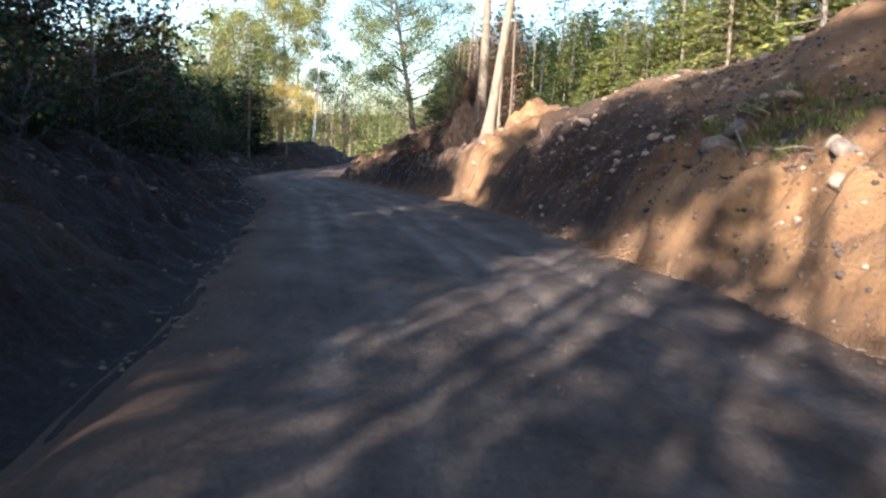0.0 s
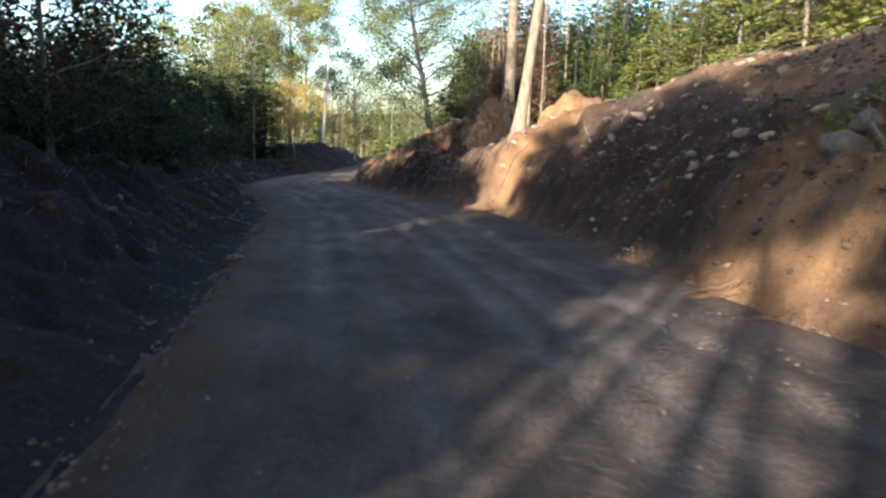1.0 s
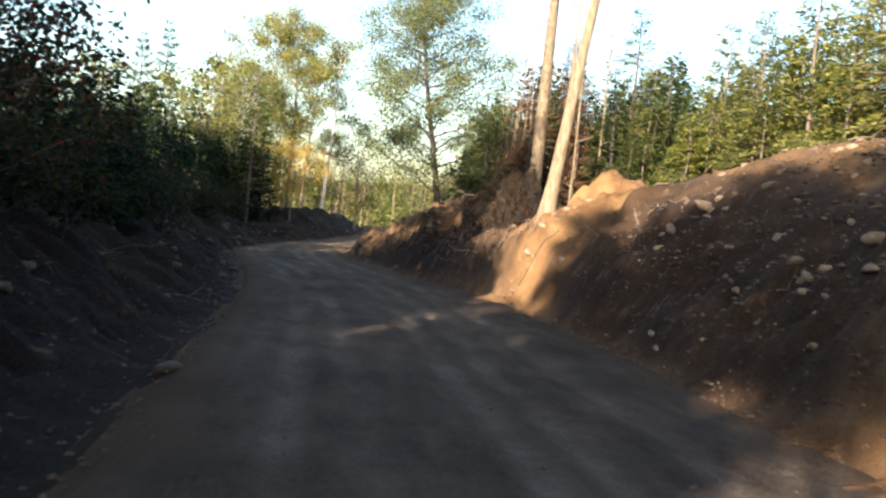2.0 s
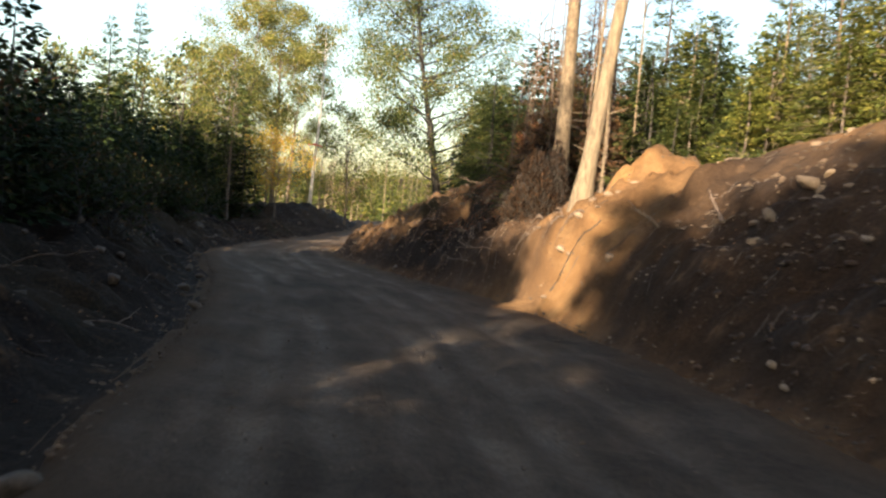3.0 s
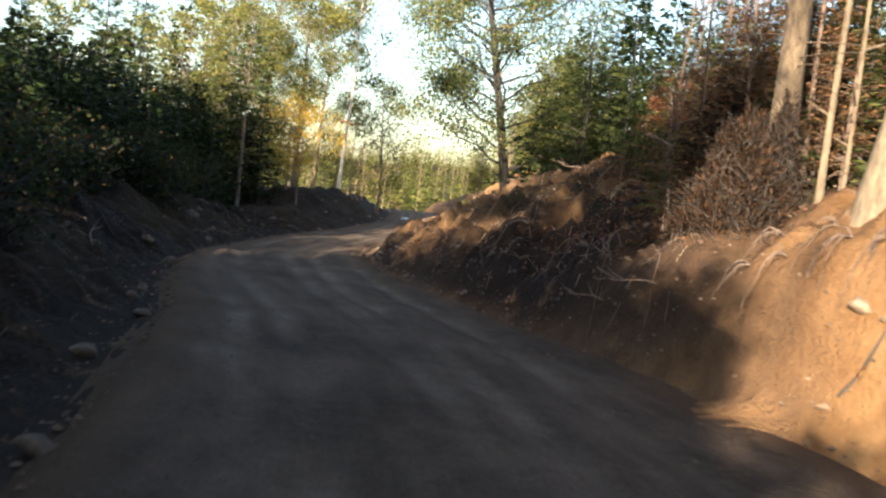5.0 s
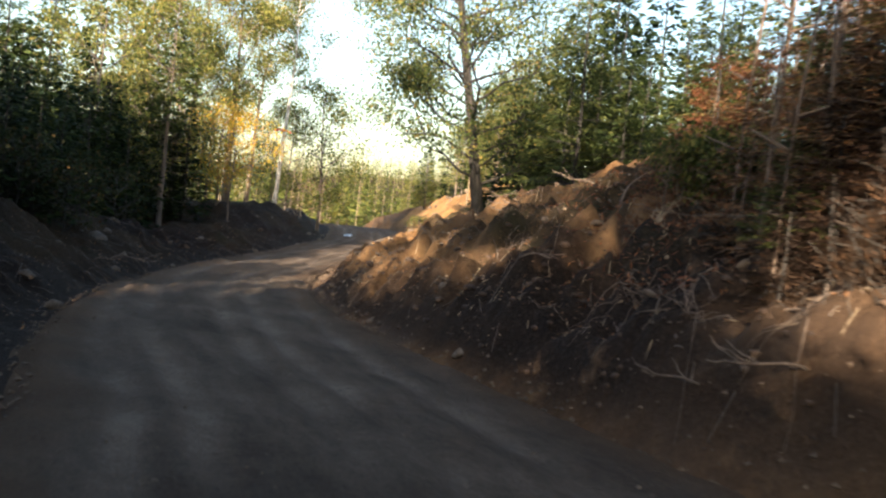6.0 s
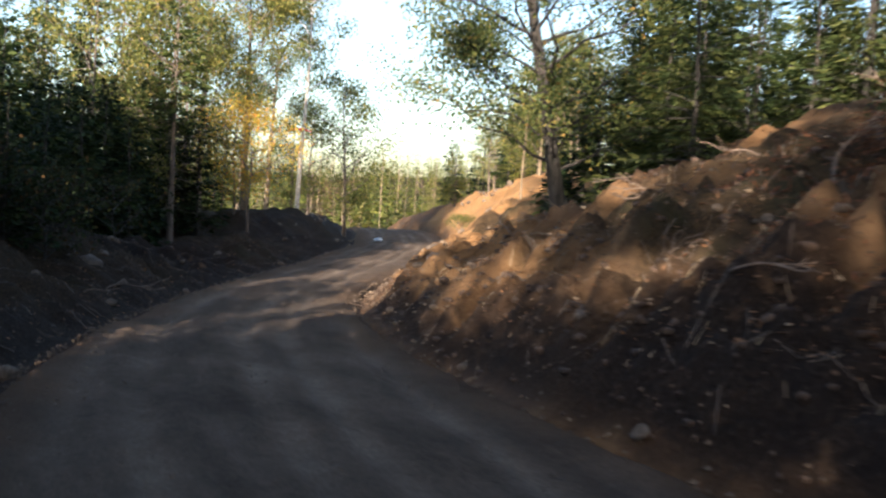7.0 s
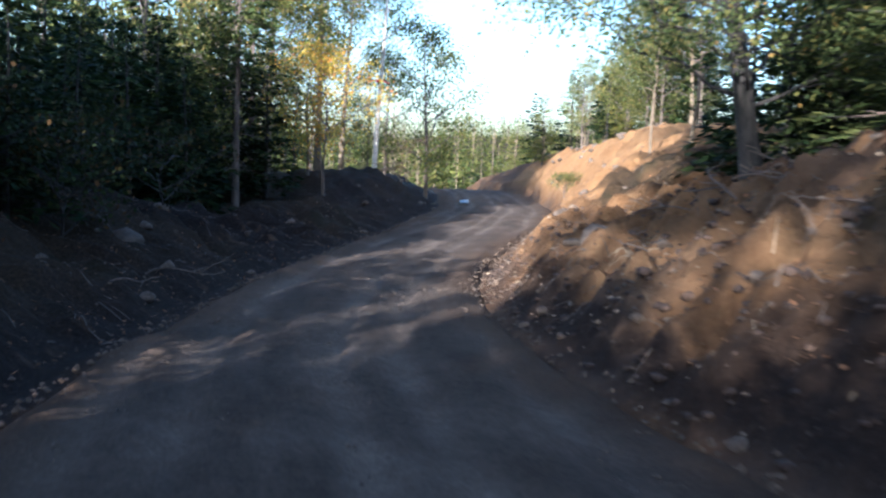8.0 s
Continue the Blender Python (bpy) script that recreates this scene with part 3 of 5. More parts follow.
def broadleaf(name, label, seed, h, spread, start=0.35, leaves=4500, leaf=LEAF, bark=BARK_GREY, size=0.09, thick=0.012, limbs=16, bend=(0, 0), up=0.5, clump=0.32, forks=4):
    """A leaf tree: trunk, limbs, twigs, and leaves in loose clumps at their ends."""
    rng = np.random.RandomState(seed)
    root = new(name)
    line = trunk_line(rng, h, 0.02, 0.12, 11, bend)
    wood, green = Build(), Build()
    wood.tube(line - [0, 0, 0.3], np.linspace(thick * h + 0.01, 0.012, len(line)) * np.r_[1.35, 1.08, np.ones(len(line) - 2)], 9)
    tips = []
    for k in range(limbs):
        t = start + (0.97 - start) * (k + rng.uniform(0, 1)) / limbs
        a = k * 2.4 + rng.uniform(-0.5, 0.5)
        shape = math.sin(math.pi * min(1, 0.22 + 0.78 * (t - start) / (1 - start))) ** 0.7
        reach = spread * shape * rng.uniform(0.6, 1.15)
        s = np.linspace(0, 1, 6)
        wob = rng.normal(0, 0.06, (6, 3)) * s[:, None] * reach
        limb = along(line, t) + np.stack([np.cos(a) * reach * s, np.sin(a) * reach * s, reach * (up * s + 0.2 * s * s)], 1) + wob
        wood.tube(limb, np.linspace(0.01 + 0.011 * reach, 0.005, 6), 5)
        for j in range(forks):
            f = rng.uniform(0.3, 1.0)
            b, rr = a + rng.uniform(-1.3, 1.3), reach * rng.uniform(0.2, 0.5)
            q = np.linspace(0, 1, 4)[:, None]
            twig = along(limb, f) + q * [math.cos(b) * rr, math.sin(b) * rr, rr * rng.uniform(-0.2, 0.8)]
            wood.tube(twig, np.linspace(0.012, 0.004, 4), 3)
            tips += [twig[-1], twig[2], limb[-1]]
    tips = np.array(tips)
    pick = tips[rng.randint(0, len(tips), leaves)]
    places = pick + rng.normal(0, 1, (leaves, 3)) * [clump, clump, clump * 0.75]
    ways = unit(rng.normal(0, 1, (leaves, 3)) + [0, 0, -0.7])
    sides = unit(np.cross(ways, rng.normal(0, 1, (leaves, 3))))
    green.leaves(places, ways, sides, rng.uniform(0.8, 1.4, leaves) * size, rng.uniform(0.6, 1.0, leaves) * size)
    part("trunk", wood.mesh("trunk", bark, True), root)
    part("crown", green.mesh("crown", leaf), root)
    return tagged(root, label, "tree")


def stand(ob, x, y, turn=0.0, scale=1.0, tall=1.0, lift=0.0):
    ob.matrix_basis = pose(x, y, gz(x, y) + lift, 0, 0, turn) @ Matrix.Diagonal((scale, scale, scale * tall, 1))
    return ob


def again(ob, x, y, turn, scale=1.0, tall=1.0, lift=0.0):
    c = copy_thing(ob, Matrix())
    return stand(c, x, y, turn, scale, tall, lift)


# Landmarks by the road
stand(broadleaf("leafy_tree", "tall leafy tree with a thick dark trunk leaning over the bank", 5, 10.4, 2.8, 0.09, 78000, LEAF_OAK, BARK_DARK, 0.062, 0.0125, 64, (-1.8, -0.2), 0.38, 0.27, 9), -2.36, 43.2)
stand(conifer("pine_tree", "tall pine with bare sunlit bark on the bank", 11, 16, 2.6, 0.42, NEEDLE, BARK_PINE, 0.3, 6, 0.009, 1.0, 10), 1.15, 29.5)


def bare_trunk(name, label, base, top, r0, r1, bark, seed, stubs=4, sides=10):
    """A limbless trunk from base to top, with a flared foot and a few broken limbs."""
    rng = np.random.RandomState(seed)
    root = new(name)
    b = Build()
    base, top = np.array(base, float), np.array(top, float)
    t = np.linspace(0, 1, 14)
    line = t[:, None] * (top - base) + np.stack([0.05 * np.sin(5 * t + seed), 0.05 * np.cos(4 * t) - 0.05, 0 * t], 1) * t[:, None] ** 0.5
    b.tube(line - [0, 0, 0.2], (r0 + (r1 - r0) * t) * (1 + 0.6 * np.exp(-t * 22)), sides)
    part("trunk", b.mesh("trunk", bark, True), root)
    for k in range(stubs):
        f, a, n = rng.uniform(0.1, 0.95), rng.uniform(0, 6.28), rng.uniform(0.15, 0.6)
        q = np.linspace(0, 1, 3)[:, None]
        w = Build()
        w.tube(along(line, f) + q * [math.cos(a) * n, math.sin(a) * n, n * 0.4], [0.02, 0.014, 0.005], 4)
        part("dead_limb", w.mesh("dead_limb", bark, True), root)
    root.location = base
    return tagged(root, label, "tree")


lean = bare_trunk("leaning_trunk", "pale leaning tree trunk standing on a sunlit earth mound", (1.45, 27.2, gz(1.45, 27.2)), (2.9, 27.5, 13.0), 0.135, 0.06, BARK_PALE, 3, 8)
for x, y, h, r in ((1.68, 29.7, 8.0, 0.045), (1.98, 30.0, 7.0, 0.03), (0.75, 31.5, 6.5, 0.02), (2.6, 30.8, 7.5, 0.03), (0.15, 30.6, 3.6, 0.014), (0.4, 33.0, 4.5, 0.018), (0.95, 30.8, 5.0, 0.018), (1.25, 31.6, 5.5, 0.02), (0.5, 32.2, 4.2, 0.015)):
    bare_trunk("dead_sapling", "thin bare sapling stem among brown brush", (x, y, gz(x, y)), (x + 0.15, y + 0.1, gz(x, y) + h), r, 0.012, BARK_PALE if r > 0.029 else DEADWOOD, int(x * 50 + 9), 9, 6)

bare_trunk("dead_tree", "dark broken pine trunk on the crest of the bank", (8.35, 22.6, gz(8.35, 22.6)), (8.3, 22.8, gz(8.35, 22.6) + 5.0), 0.19, 0.12, BARK_DARK, 23, 16, 9)
bare_trunk("birch_tree", "pale birch trunk on the crest of the bank", (9.25, 21.9, gz(9.25, 21.9)), (9.3, 22.0, gz(9.25, 21.9) + 6.0), 0.15, 0.11, BARK_BIRCH, 29, 3, 9)
for x, y in ((5.9, 15.6), (6.05, 15.5)):
    bare_trunk("stub", "splintered pale sapling stub in the earth", (x, y, gz(x, y)), (x - 0.06, y + 0.05, gz(x, y) + 0.36), 0.028, 0.014, BARK_PALE, int(100 * x), 2, 6)
bare_trunk("dead_tree", "small pale leafless tree with forked limbs on the sandy bank", (-2.3, 51.2, gz(-2.3, 51.2)), (-2.1, 51.3, gz(-2.3, 51.2) + 2.4), 0.06, 0.02, BARK_PALE, 12, 12, 8)
bare_trunk("dead_sapling", "thin pale stem standing on the sandy bank", (-2.97, 53.0, gz(-2.97, 53.0)), (-2.9, 53.1, gz(-2.97, 53.0) + 4.0), 0.035, 0.012, BARK_PALE, 17, 7, 6)

# Stock of tree kinds; each is built once and stands at its first place
rng = np.random.RandomState(21)
firs = [
    (conifer("fir_tree", "dark green fir at the forest edge", 31, 7.0, 1.7, 0.06, NEEDLE_SHADED, BARK_DARK, 0.21, 6, 0.011, 0.37, 6, 2.6, 1.45), 7.0),
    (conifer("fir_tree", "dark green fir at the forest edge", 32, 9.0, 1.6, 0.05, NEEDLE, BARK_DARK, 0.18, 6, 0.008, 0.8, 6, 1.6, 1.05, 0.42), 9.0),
    (conifer("fir_tree", "low bushy fir at the forest edge", 33, 5.0, 1.5, 0.03, NEEDLE_SHADED, BARK_DARK, 0.2, 6, 0.011, 0.4, 6, 2.5, 1.45), 5.0),
]
near_fir = (conifer("fir_tree", "dark green fir with fine sprays on the bank", 37, 6.5, 1.6, 0.04, NEEDLE_BANK_SHADED, BARK_DARK, 0.16, 6, 0.007, 1.25, 8, 0.9, 0.9, 0.34), 6.5)
bank_firs = [
    (conifer("bank_fir", "short dark green fir on the bank", 38, 3.8, 1.2, 0.03, NEEDLE_BANK_SHADED, BARK_DARK, 0.16, 6, 0.007, 1.4, 6, 0.78, 0.78, 0.26), 3.8),
    (conifer("bank_fir", "short yellowish green fir on the bank", 39, 3.4, 1.1, 0.03, NEEDLE_MIXED, BARK_DARK, 0.16, 6, 0.007, 1.4, 6, 0.78, 0.78, 0.24), 3.4),
]
young = [
    (conifer("young_fir", "yellow-green young fir on top of the bank", 41, 6.0, 1.35, 0.14, NEEDLE_YOUNG, BARK_PALE, 0.17, 6, 0.009, 1.25, 10, 0.8, 0.85), 6.0),
    (conifer("young_fir", "yellow-green young fir on top of the bank", 42, 7.5, 1.5, 0.2, NEEDLE_YOUNG, BARK_PALE, 0.17, 6, 0.009, 1.15, 12, 0.82, 0.85), 7.5),
    (conifer("young_fir", "small yellow-green fir on top of the bank", 43, 4.0, 1.1, 0.05, NEEDLE_YOUNG, BARK_GREY, 0.16, 6, 0.01, 1.4, 3, 0.85, 0.9, 0.3), 4.0),
]
leafy = [
    (broadleaf("leafy_tree", "yellow-green leafy tree at the forest edge", 51, 8.0, 2.2, 0.12, 5400, LEAF, BARK_GREY, 0.086, 0.011, 24, (0, 0), 0.5, 0.26, 3), 8.0),
    (broadleaf("birch_tree", "tall airy birch with pale trunk and thin leaves", 52, 12.0, 2.6, 0.36, 13000, LEAF, BARK_PALE, 0.1, 0.0115, 20, (0.3, 0), 0.7), 12.0),
    (broadleaf("leafy_tree", "dull green leafy tree at the forest edge", 53, 7.0, 2.2, 0.06, 5600, LEAF_DULL, BARK_GREY, 0.095, 0.011, 16), 7.0),
]
red = (broadleaf("maple_tree", "maple with reddening leaves in the shade", 54, 6.5, 2.3, 0.08, 3000, LEAF_RED, BARK_GREY, 0.12, 0.011, 22), 6.5)
gold = (broadleaf("small_tree", "small tree with yellow and orange autumn leaves", 55, 5.0, 1.6, 0.22, 3600, LEAF_GOLD, BARK_GREY, 0.08, 0.01, 14), 5.0)
back_firs = [
    (conifer("forest_fir", "dark green fir deep in the forest", 34, 8.0, 1.8, 0.08, NEEDLE, BARK_DARK, 0.32, 6, 0.011, 0.26, 2, 4.2, 1.9, 0.42), 8.0),
    (conifer("forest_fir", "yellow-green fir deep in the forest", 35, 7.0, 1.6, 0.15, NEEDLE_YOUNG, BARK_GREY, 0.22, 6, 0.008, 0.95, 3, 0.85, 0.85, 0.4), 7.0),
]
back_leafy = [(broadleaf("leafy_tree", "leafy tree deep in the forest", 56, 9.0, 2.5, 0.2, 1700, LEAF, BARK_GREY, 0.2, 0.011, 12), 9.0)]
white_birch = (broadleaf("birch_tree", "tall birch with a bright white trunk and thin leaves", 59, 12.5, 2.0, 0.5, 3200, LEAF, BARK_BIRCH, 0.12, 0.009, 14, (0.1, 0), 0.6), 12.5)
used = set()


def plant(kind, x, y, h, turn=None, lift=-0.05):
    """Stands a tree of the given height; the first of a kind is the built one."""
    ob, full = kind
    turn = rng.uniform(0, 360) if turn is None else turn
    wide = (h / full) ** 0.75
    tall = h / full / wide
    if ob.name in used:
        return again(ob, x, y, turn, wide, tall, lift)
    used.add(ob.name)
    return stand(ob, x, y, turn, wide, tall, lift)


# Left-hand side, the trees that can be told apart
for kind, x, y, h in (
    (firs[1], -21.6, 57.6, 9.6), (firs[1], -22.4, 62.5, 10.9), (firs[1], -19.0, 47.5, 6.9), (firs[1], -22.2, 50, 7.4), (firs[1], -22.0, 54, 7.6), (leafy[0], -15.4, 52.5, 7.6), (leafy[0], -14.8, 57.0, 8.6), (firs[0], -17.3, 56, 8.0),
    (firs[1], -18.6, 55, 7.2), (leafy[0], -14.9, 58.5, 8.2), (leafy[1], -15.6, 62, 11.5), (leafy[1], -14.4, 64.5, 11.8), (white_birch, -13.66, 71, 12.5), (leafy[1], -15.6, 72.5, 11.5), (gold, -11.9, 56.5, 4.2), (gold, -12.9, 58.2, 3.8), (leafy[0], -16.4, 60.0, 8.4),
    (leafy[0], -16.8, 66, 8.0), (leafy[2], -11.5, 72.5, 8.0), (leafy[2], -14.4, 77, 6.5), (leafy[0], -15.6, 78, 6.0), (red, -7.4, 19.0, 4.0), (red, -8.2, 25.5, 2.8), (red, -6.2, 15.5, 5.2), (red, -7.6, 16.6, 4.7), (firs[0], -8.6, 17.6, 6.2), (red, -5.4, 12.4, 4.2), (red, -5.2, 17.8, 4.3), (red, -6.7, 20.4, 4.1), (firs[0], -6.8, 13.9, 5.6), (red, -8.9, 20.5, 4.9), (firs[0], -9.6, 22.0, 5.6),
):
    plant(kind, x, y, h)
stand(conifer("spruce_tree", "spruce with a long bare trunk and grey dead limbs", 61, 7.2, 1.3, 0.45, NEEDLE, BARK_GREY, 0.17, 6, 0.011, 0.9, 60, 1.5, 1.1), -13.3, 53.2, 0)


def scatter(count, kinds, where, heights, apart, ok):
    """Trees at random places in a box, at least so far apart, of heights by place."""
    x0, x1, y0, y1 = where
    done, tries = [], 0
    while len(done) < count and tries < count * 30:
        tries += 1
        x, y = rng.uniform(x0, x1), rng.uniform(y0, y1)
        if not ok(x, y) or any((x - a) ** 2 + (y - b) ** 2 < apart ** 2 for a, b in done):
            continue
        done.append((x, y))
        h = heights(x, y) * rng.uniform(0.8, 1.15)
        plant(kinds[rng.randint(len(kinds))], x, y, h)


side = lambda x, y: x * 0.957 - y * 0.29
left_gap = lambda y: float(road_left(y))
right_gap = lambda y: float(road_right(y))
open_lane = lambda x, y: -7.2 < side(x, y) < -5.2


def left_height(x, y):
    if open_lane(x, y):
        return min(4.0, 0.19 * (28 - y)) if y < 24 else 2.0
    h = 2.3 + 0.16 * min(14, left_gap(y) - x) + 0.09 * max(0, y - 36)
    return min(h, 2.8 if side(x, y) > -16 else 2.4) if (-16 < side(x, y) < -10 and y > 4) or -23.4 < side(x, y) < -20.8 else h


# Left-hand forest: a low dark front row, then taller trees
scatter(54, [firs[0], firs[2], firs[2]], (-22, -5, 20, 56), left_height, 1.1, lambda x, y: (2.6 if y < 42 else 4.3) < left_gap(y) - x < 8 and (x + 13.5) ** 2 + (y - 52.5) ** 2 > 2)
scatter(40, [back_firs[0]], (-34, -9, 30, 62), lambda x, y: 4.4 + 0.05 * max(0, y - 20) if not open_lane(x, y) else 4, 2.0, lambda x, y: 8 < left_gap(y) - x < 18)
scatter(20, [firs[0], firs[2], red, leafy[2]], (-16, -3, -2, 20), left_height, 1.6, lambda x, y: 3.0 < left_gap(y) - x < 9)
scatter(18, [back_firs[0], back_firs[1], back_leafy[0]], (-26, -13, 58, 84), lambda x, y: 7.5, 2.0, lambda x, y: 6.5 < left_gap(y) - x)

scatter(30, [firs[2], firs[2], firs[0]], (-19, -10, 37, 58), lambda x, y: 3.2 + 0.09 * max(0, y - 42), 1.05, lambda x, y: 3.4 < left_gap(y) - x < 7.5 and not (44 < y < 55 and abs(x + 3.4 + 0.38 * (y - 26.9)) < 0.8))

# Unseen forest behind the way, added for the shade it lays over the road
thin_tree = (broadleaf("thin_tree", "unseen tall thinly leaved tree placed behind for dappled shade", 58, 13.5, 2.6, 0.68, 1700, LEAF, BARK_GREY, 0.22, 0.008, 9, (0.2, 0), 0.15, 0.24, 2), 13.5)
side_tree = (broadleaf("thin_tree", "unseen thinly leaved tree with loose clumps placed for dappled shade", 60, 8.5, 1.9, 0.45, 1000, LEAF_DULL, BARK_GREY, 0.17, 0.011, 7, (0.1, 0), 0.25, 0.16, 1), 8.5)
shade_fir = (conifer("tall_fir", "unseen tall dense fir placed to shade the road and banks", 36, 8.0, 1.7, 0.08, NEEDLE, BARK_GREY, 0.28, 6, 0.011, 0.26, 2, 6.5, 2.0), 8.0)
high_crown = (broadleaf("thin_tree", "unseen slim tree with a small high crown placed for shade", 62, 10.0, 0.95, 0.86, 1500, LEAF_DULL, BARK_GREY, 0.17, 0.008, 9, (0.1, 0), 0.2, 0.22, 2), 10.0)
for kind, across, ahead, h in (
    (high_crown, -8.5, -6, 12.2), (high_crown, -9.6, -7, 12.6), (high_crown, -9.7, -8, 13.0), (high_crown, -9.2, -10, 13.0), (high_crown, -14.75, 6, 10.0), (high_crown, -15.6, 7, 9.2),
    (shade_fir, -4.35, -11, 10.0), (shade_fir, -3.4, -13, 10.7), (shade_fir, -4.4, -16, 11.2), (shade_fir, -2.5, -12, 10.4), (shade_fir, -3.0, -17, 11.5), (shade_fir, -3.7, -20, 11.8), (shade_fir, -2.6, -19, 12.4),
    (thin_tree, 0.3, -15, 11.8), (thin_tree, 2.2, -12, 11.0), (thin_tree, 4.5, -14, 11.6), (thin_tree, 1.2, -19, 12.9), (thin_tree, 3.3, -10, 10.4), (thin_tree, 1.5, -10, 10.2), (thin_tree, 5.8, -12, 11.0), (thin_tree, -0.6, -12, 10.9), (thin_tree, -1.3, -14, 11.7), (thin_tree, -0.3, -17, 12.5), (thin_tree, -0.9, -10, 10.4), (thin_tree, -0.1, -13, 11.0), (thin_tree, 3.2, -18, 12.4), (shade_fir, 1.2, -12, 7.3), (shade_fir, 4.0, -12, 7.0), (shade_fir, -2.8, -22, 13.0),
    (shade_fir, -8.6, -8, 9.8), (shade_fir, -9.9, -10, 11.8), (shade_fir, -9.0, -13, 11.6), (shade_fir, -8.05, -11, 9.9), (shade_fir, -8.35, -15, 11.1), (shade_fir, -9.4, -9, 11.6), (shade_fir, -10.8, -6, 10.6), (shade_fir, -11.8, -9, 10.8), (shade_fir, -12.8, -5, 9.8),
    (shade_fir, -13.9, -8, 10.4), (shade_fir, -15.0, -4, 9.6), (shade_fir, -16.2, -8, 10.4), (shade_fir, -10.3, -15, 12.6), (shade_fir, -12.4, -13, 11.6), (shade_fir, -14.6, -13, 11.6),
    (side_tree, -15.4, 9, 10.8), (side_tree, -14.4, 5, 12.4), (side_tree, -13.4, 9, 10.4), (side_tree, -11.4, 10, 8.2), (side_tree, -10.4, 8, 11.5), (shade_fir, -16.4, 8, 8.6), (thin_tree, -14.3, 4, 13.2), (shade_fir, -8.0, -9, 9.4), (shade_fir, -7.85, -14, 10.7), (shade_fir, -7.7, -6, 9.3), (shade_fir, -4.95, -14, 11.8), (shade_fir, -5.0, -9, 10.3), (back_leafy[0], -9.7, -9, 9.8), (back_leafy[0], -6.9, 4, 4.9), (back_leafy[0], -6.3, 3, 4.6),
):
    plant(kind, 0.959 * across + 0.284 * ahead, -0.284 * across + 0.959 * ahead, h)
# Low unseen firs added to shade the near road
for k in range(9):
    plant(back_firs[0], 0.959 * (0.65 * k - 1.2) - 0.284 * (8 + k % 3), -0.284 * (0.65 * k - 1.2) - 0.959 * (8 + k % 3), 3.9 + 0.2 * (k % 3))
# Tall firs out of view, added to block light from the sky
scatter(12, [back_firs[0]], (7, 26, -22, 6), lambda x, y: 15.0, 2.4, lambda x, y: x - right_gap(y) > 2.5 and side(x, y) > 7)
scatter(14, [back_firs[0], back_leafy[0]], (-36, -12, -24, 6), lambda x, y: 9.5, 2.2, lambda x, y: side(x, y) < -19)
# Unseen firs on the left, tops set by where their shade should end
SHADE_SIDE, SHADE_TOP = [-35, -31, -28, -25.5, -24, -23, -21.5, -20], [17.4, 17.2, 16.8, 15.4, 13.6, 12.6, 11.2, 9.8]
for k in range(46):
    across, ahead = -19.9 - 14.6 * (k + 0.5) / 46, -2 + 9.5 * ((k * 0.618) % 1)
    x, y = 0.959 * across + 0.284 * ahead, -0.284 * across + 0.959 * ahead
    plant(shade_fir, x, y, (np.interp(across, SHADE_SIDE, SHADE_TOP) - 0.259 * ahead) / 0.966 - gz(x, y) + rng.uniform(-0.5, 0.3))
scatter(6, [back_leafy[0], back_firs[0]], (8, 24, -34, -10), lambda x, y: 8.0, 2.5, lambda x, y: x - right_gap(y) > 3.5)
for x, y, h in ((-11.0, 34.5, 3.0), (-12.0, 36.0, 3.3), (-12.8, 38.2, 3.4), (-11.6, 37.2, 3.2), (-13.6, 40.0, 3.6), (-10.3, 32.6, 3.0)):
    plant(firs[2], x, y, h)

# Right-hand forest: sunlit young firs on top of the bank, denser wood behind
scatter(34, [young[0], young[1], young[0], young[2]], (3.5, 15, 13, 34), lambda x, y: 5.2, 1.05, lambda x, y: 5.4 < x - right_gap(y) < 9.5)
scatter(34, [back_firs[1]], (8, 26, 2, 42), lambda x, y: 11.0 if y < 29 else 7.6, 1.8, lambda x, y: 9.5 < x - right_gap(y) < 18)
scatter(26, [bank_firs[0], bank_firs[1], bank_firs[0]], (-1, 9, 31, 48), lambda x, y: 3.7 + 0.1 * max(0, y - 38), 0.95, lambda x, y: 4.8 < x - right_gap(y) < 7.4 and (x - 1.3) ** 2 + (y - 38.6) ** 2 > 5)
scatter(30, [bank_firs[0], bank_firs[1], firs[2]], (1.5, 14, 31, 48), lambda x, y: 5.4, 1.2, lambda x, y: x - right_gap(y) > 7 and (x - 1.3) ** 2 + (y - 38.6) ** 2 > 5)
for kind, x, y, h in ((near_fir, -0.7, 45.6, 5.6), (near_fir, 0.6, 45.0, 6.0), (firs[2], -1.7, 47.5, 4.0), (firs[0], 1.8, 47.0, 7.0), (near_fir, 2.0, 43.5, 5.0), (firs[1], 0.2, 48.5, 6.5), (firs[2], -1.6, 45.2, 3.2), (young[2], -6.6, 84, 4.0), (firs[0], -7.6, 98, 5.5), (firs[0], -5.0, 93, 6.0), (young[1], -4.2, 86, 6.0), (leafy[0], -4.4, 80, 4.6), (firs[0], -2.6, 82, 6.5), (young[0], -2.6, 76, 5.0), (firs[0], -0.8, 78, 6.8), (leafy[0], -2.6, 71, 4.5), (young[1], -0.9, 70, 5.6), (young[0], -9.6, 106, 5.5)):
    plant(kind, x, y, h)
scatter(22, [back_firs[0], back_firs[1], young[2], back_leafy[0]], (-2, 14, 50, 90), lambda x, y: 4.6, 1.6, lambda x, y: x - right_gap(y) > 4.4)
scatter(9, [back_leafy[0], leafy[2], young[2]], (-5, 3, 64, 92), lambda x, y: 3.6, 1.3, lambda x, y: 2.6 < x - right_gap(y) < 5)

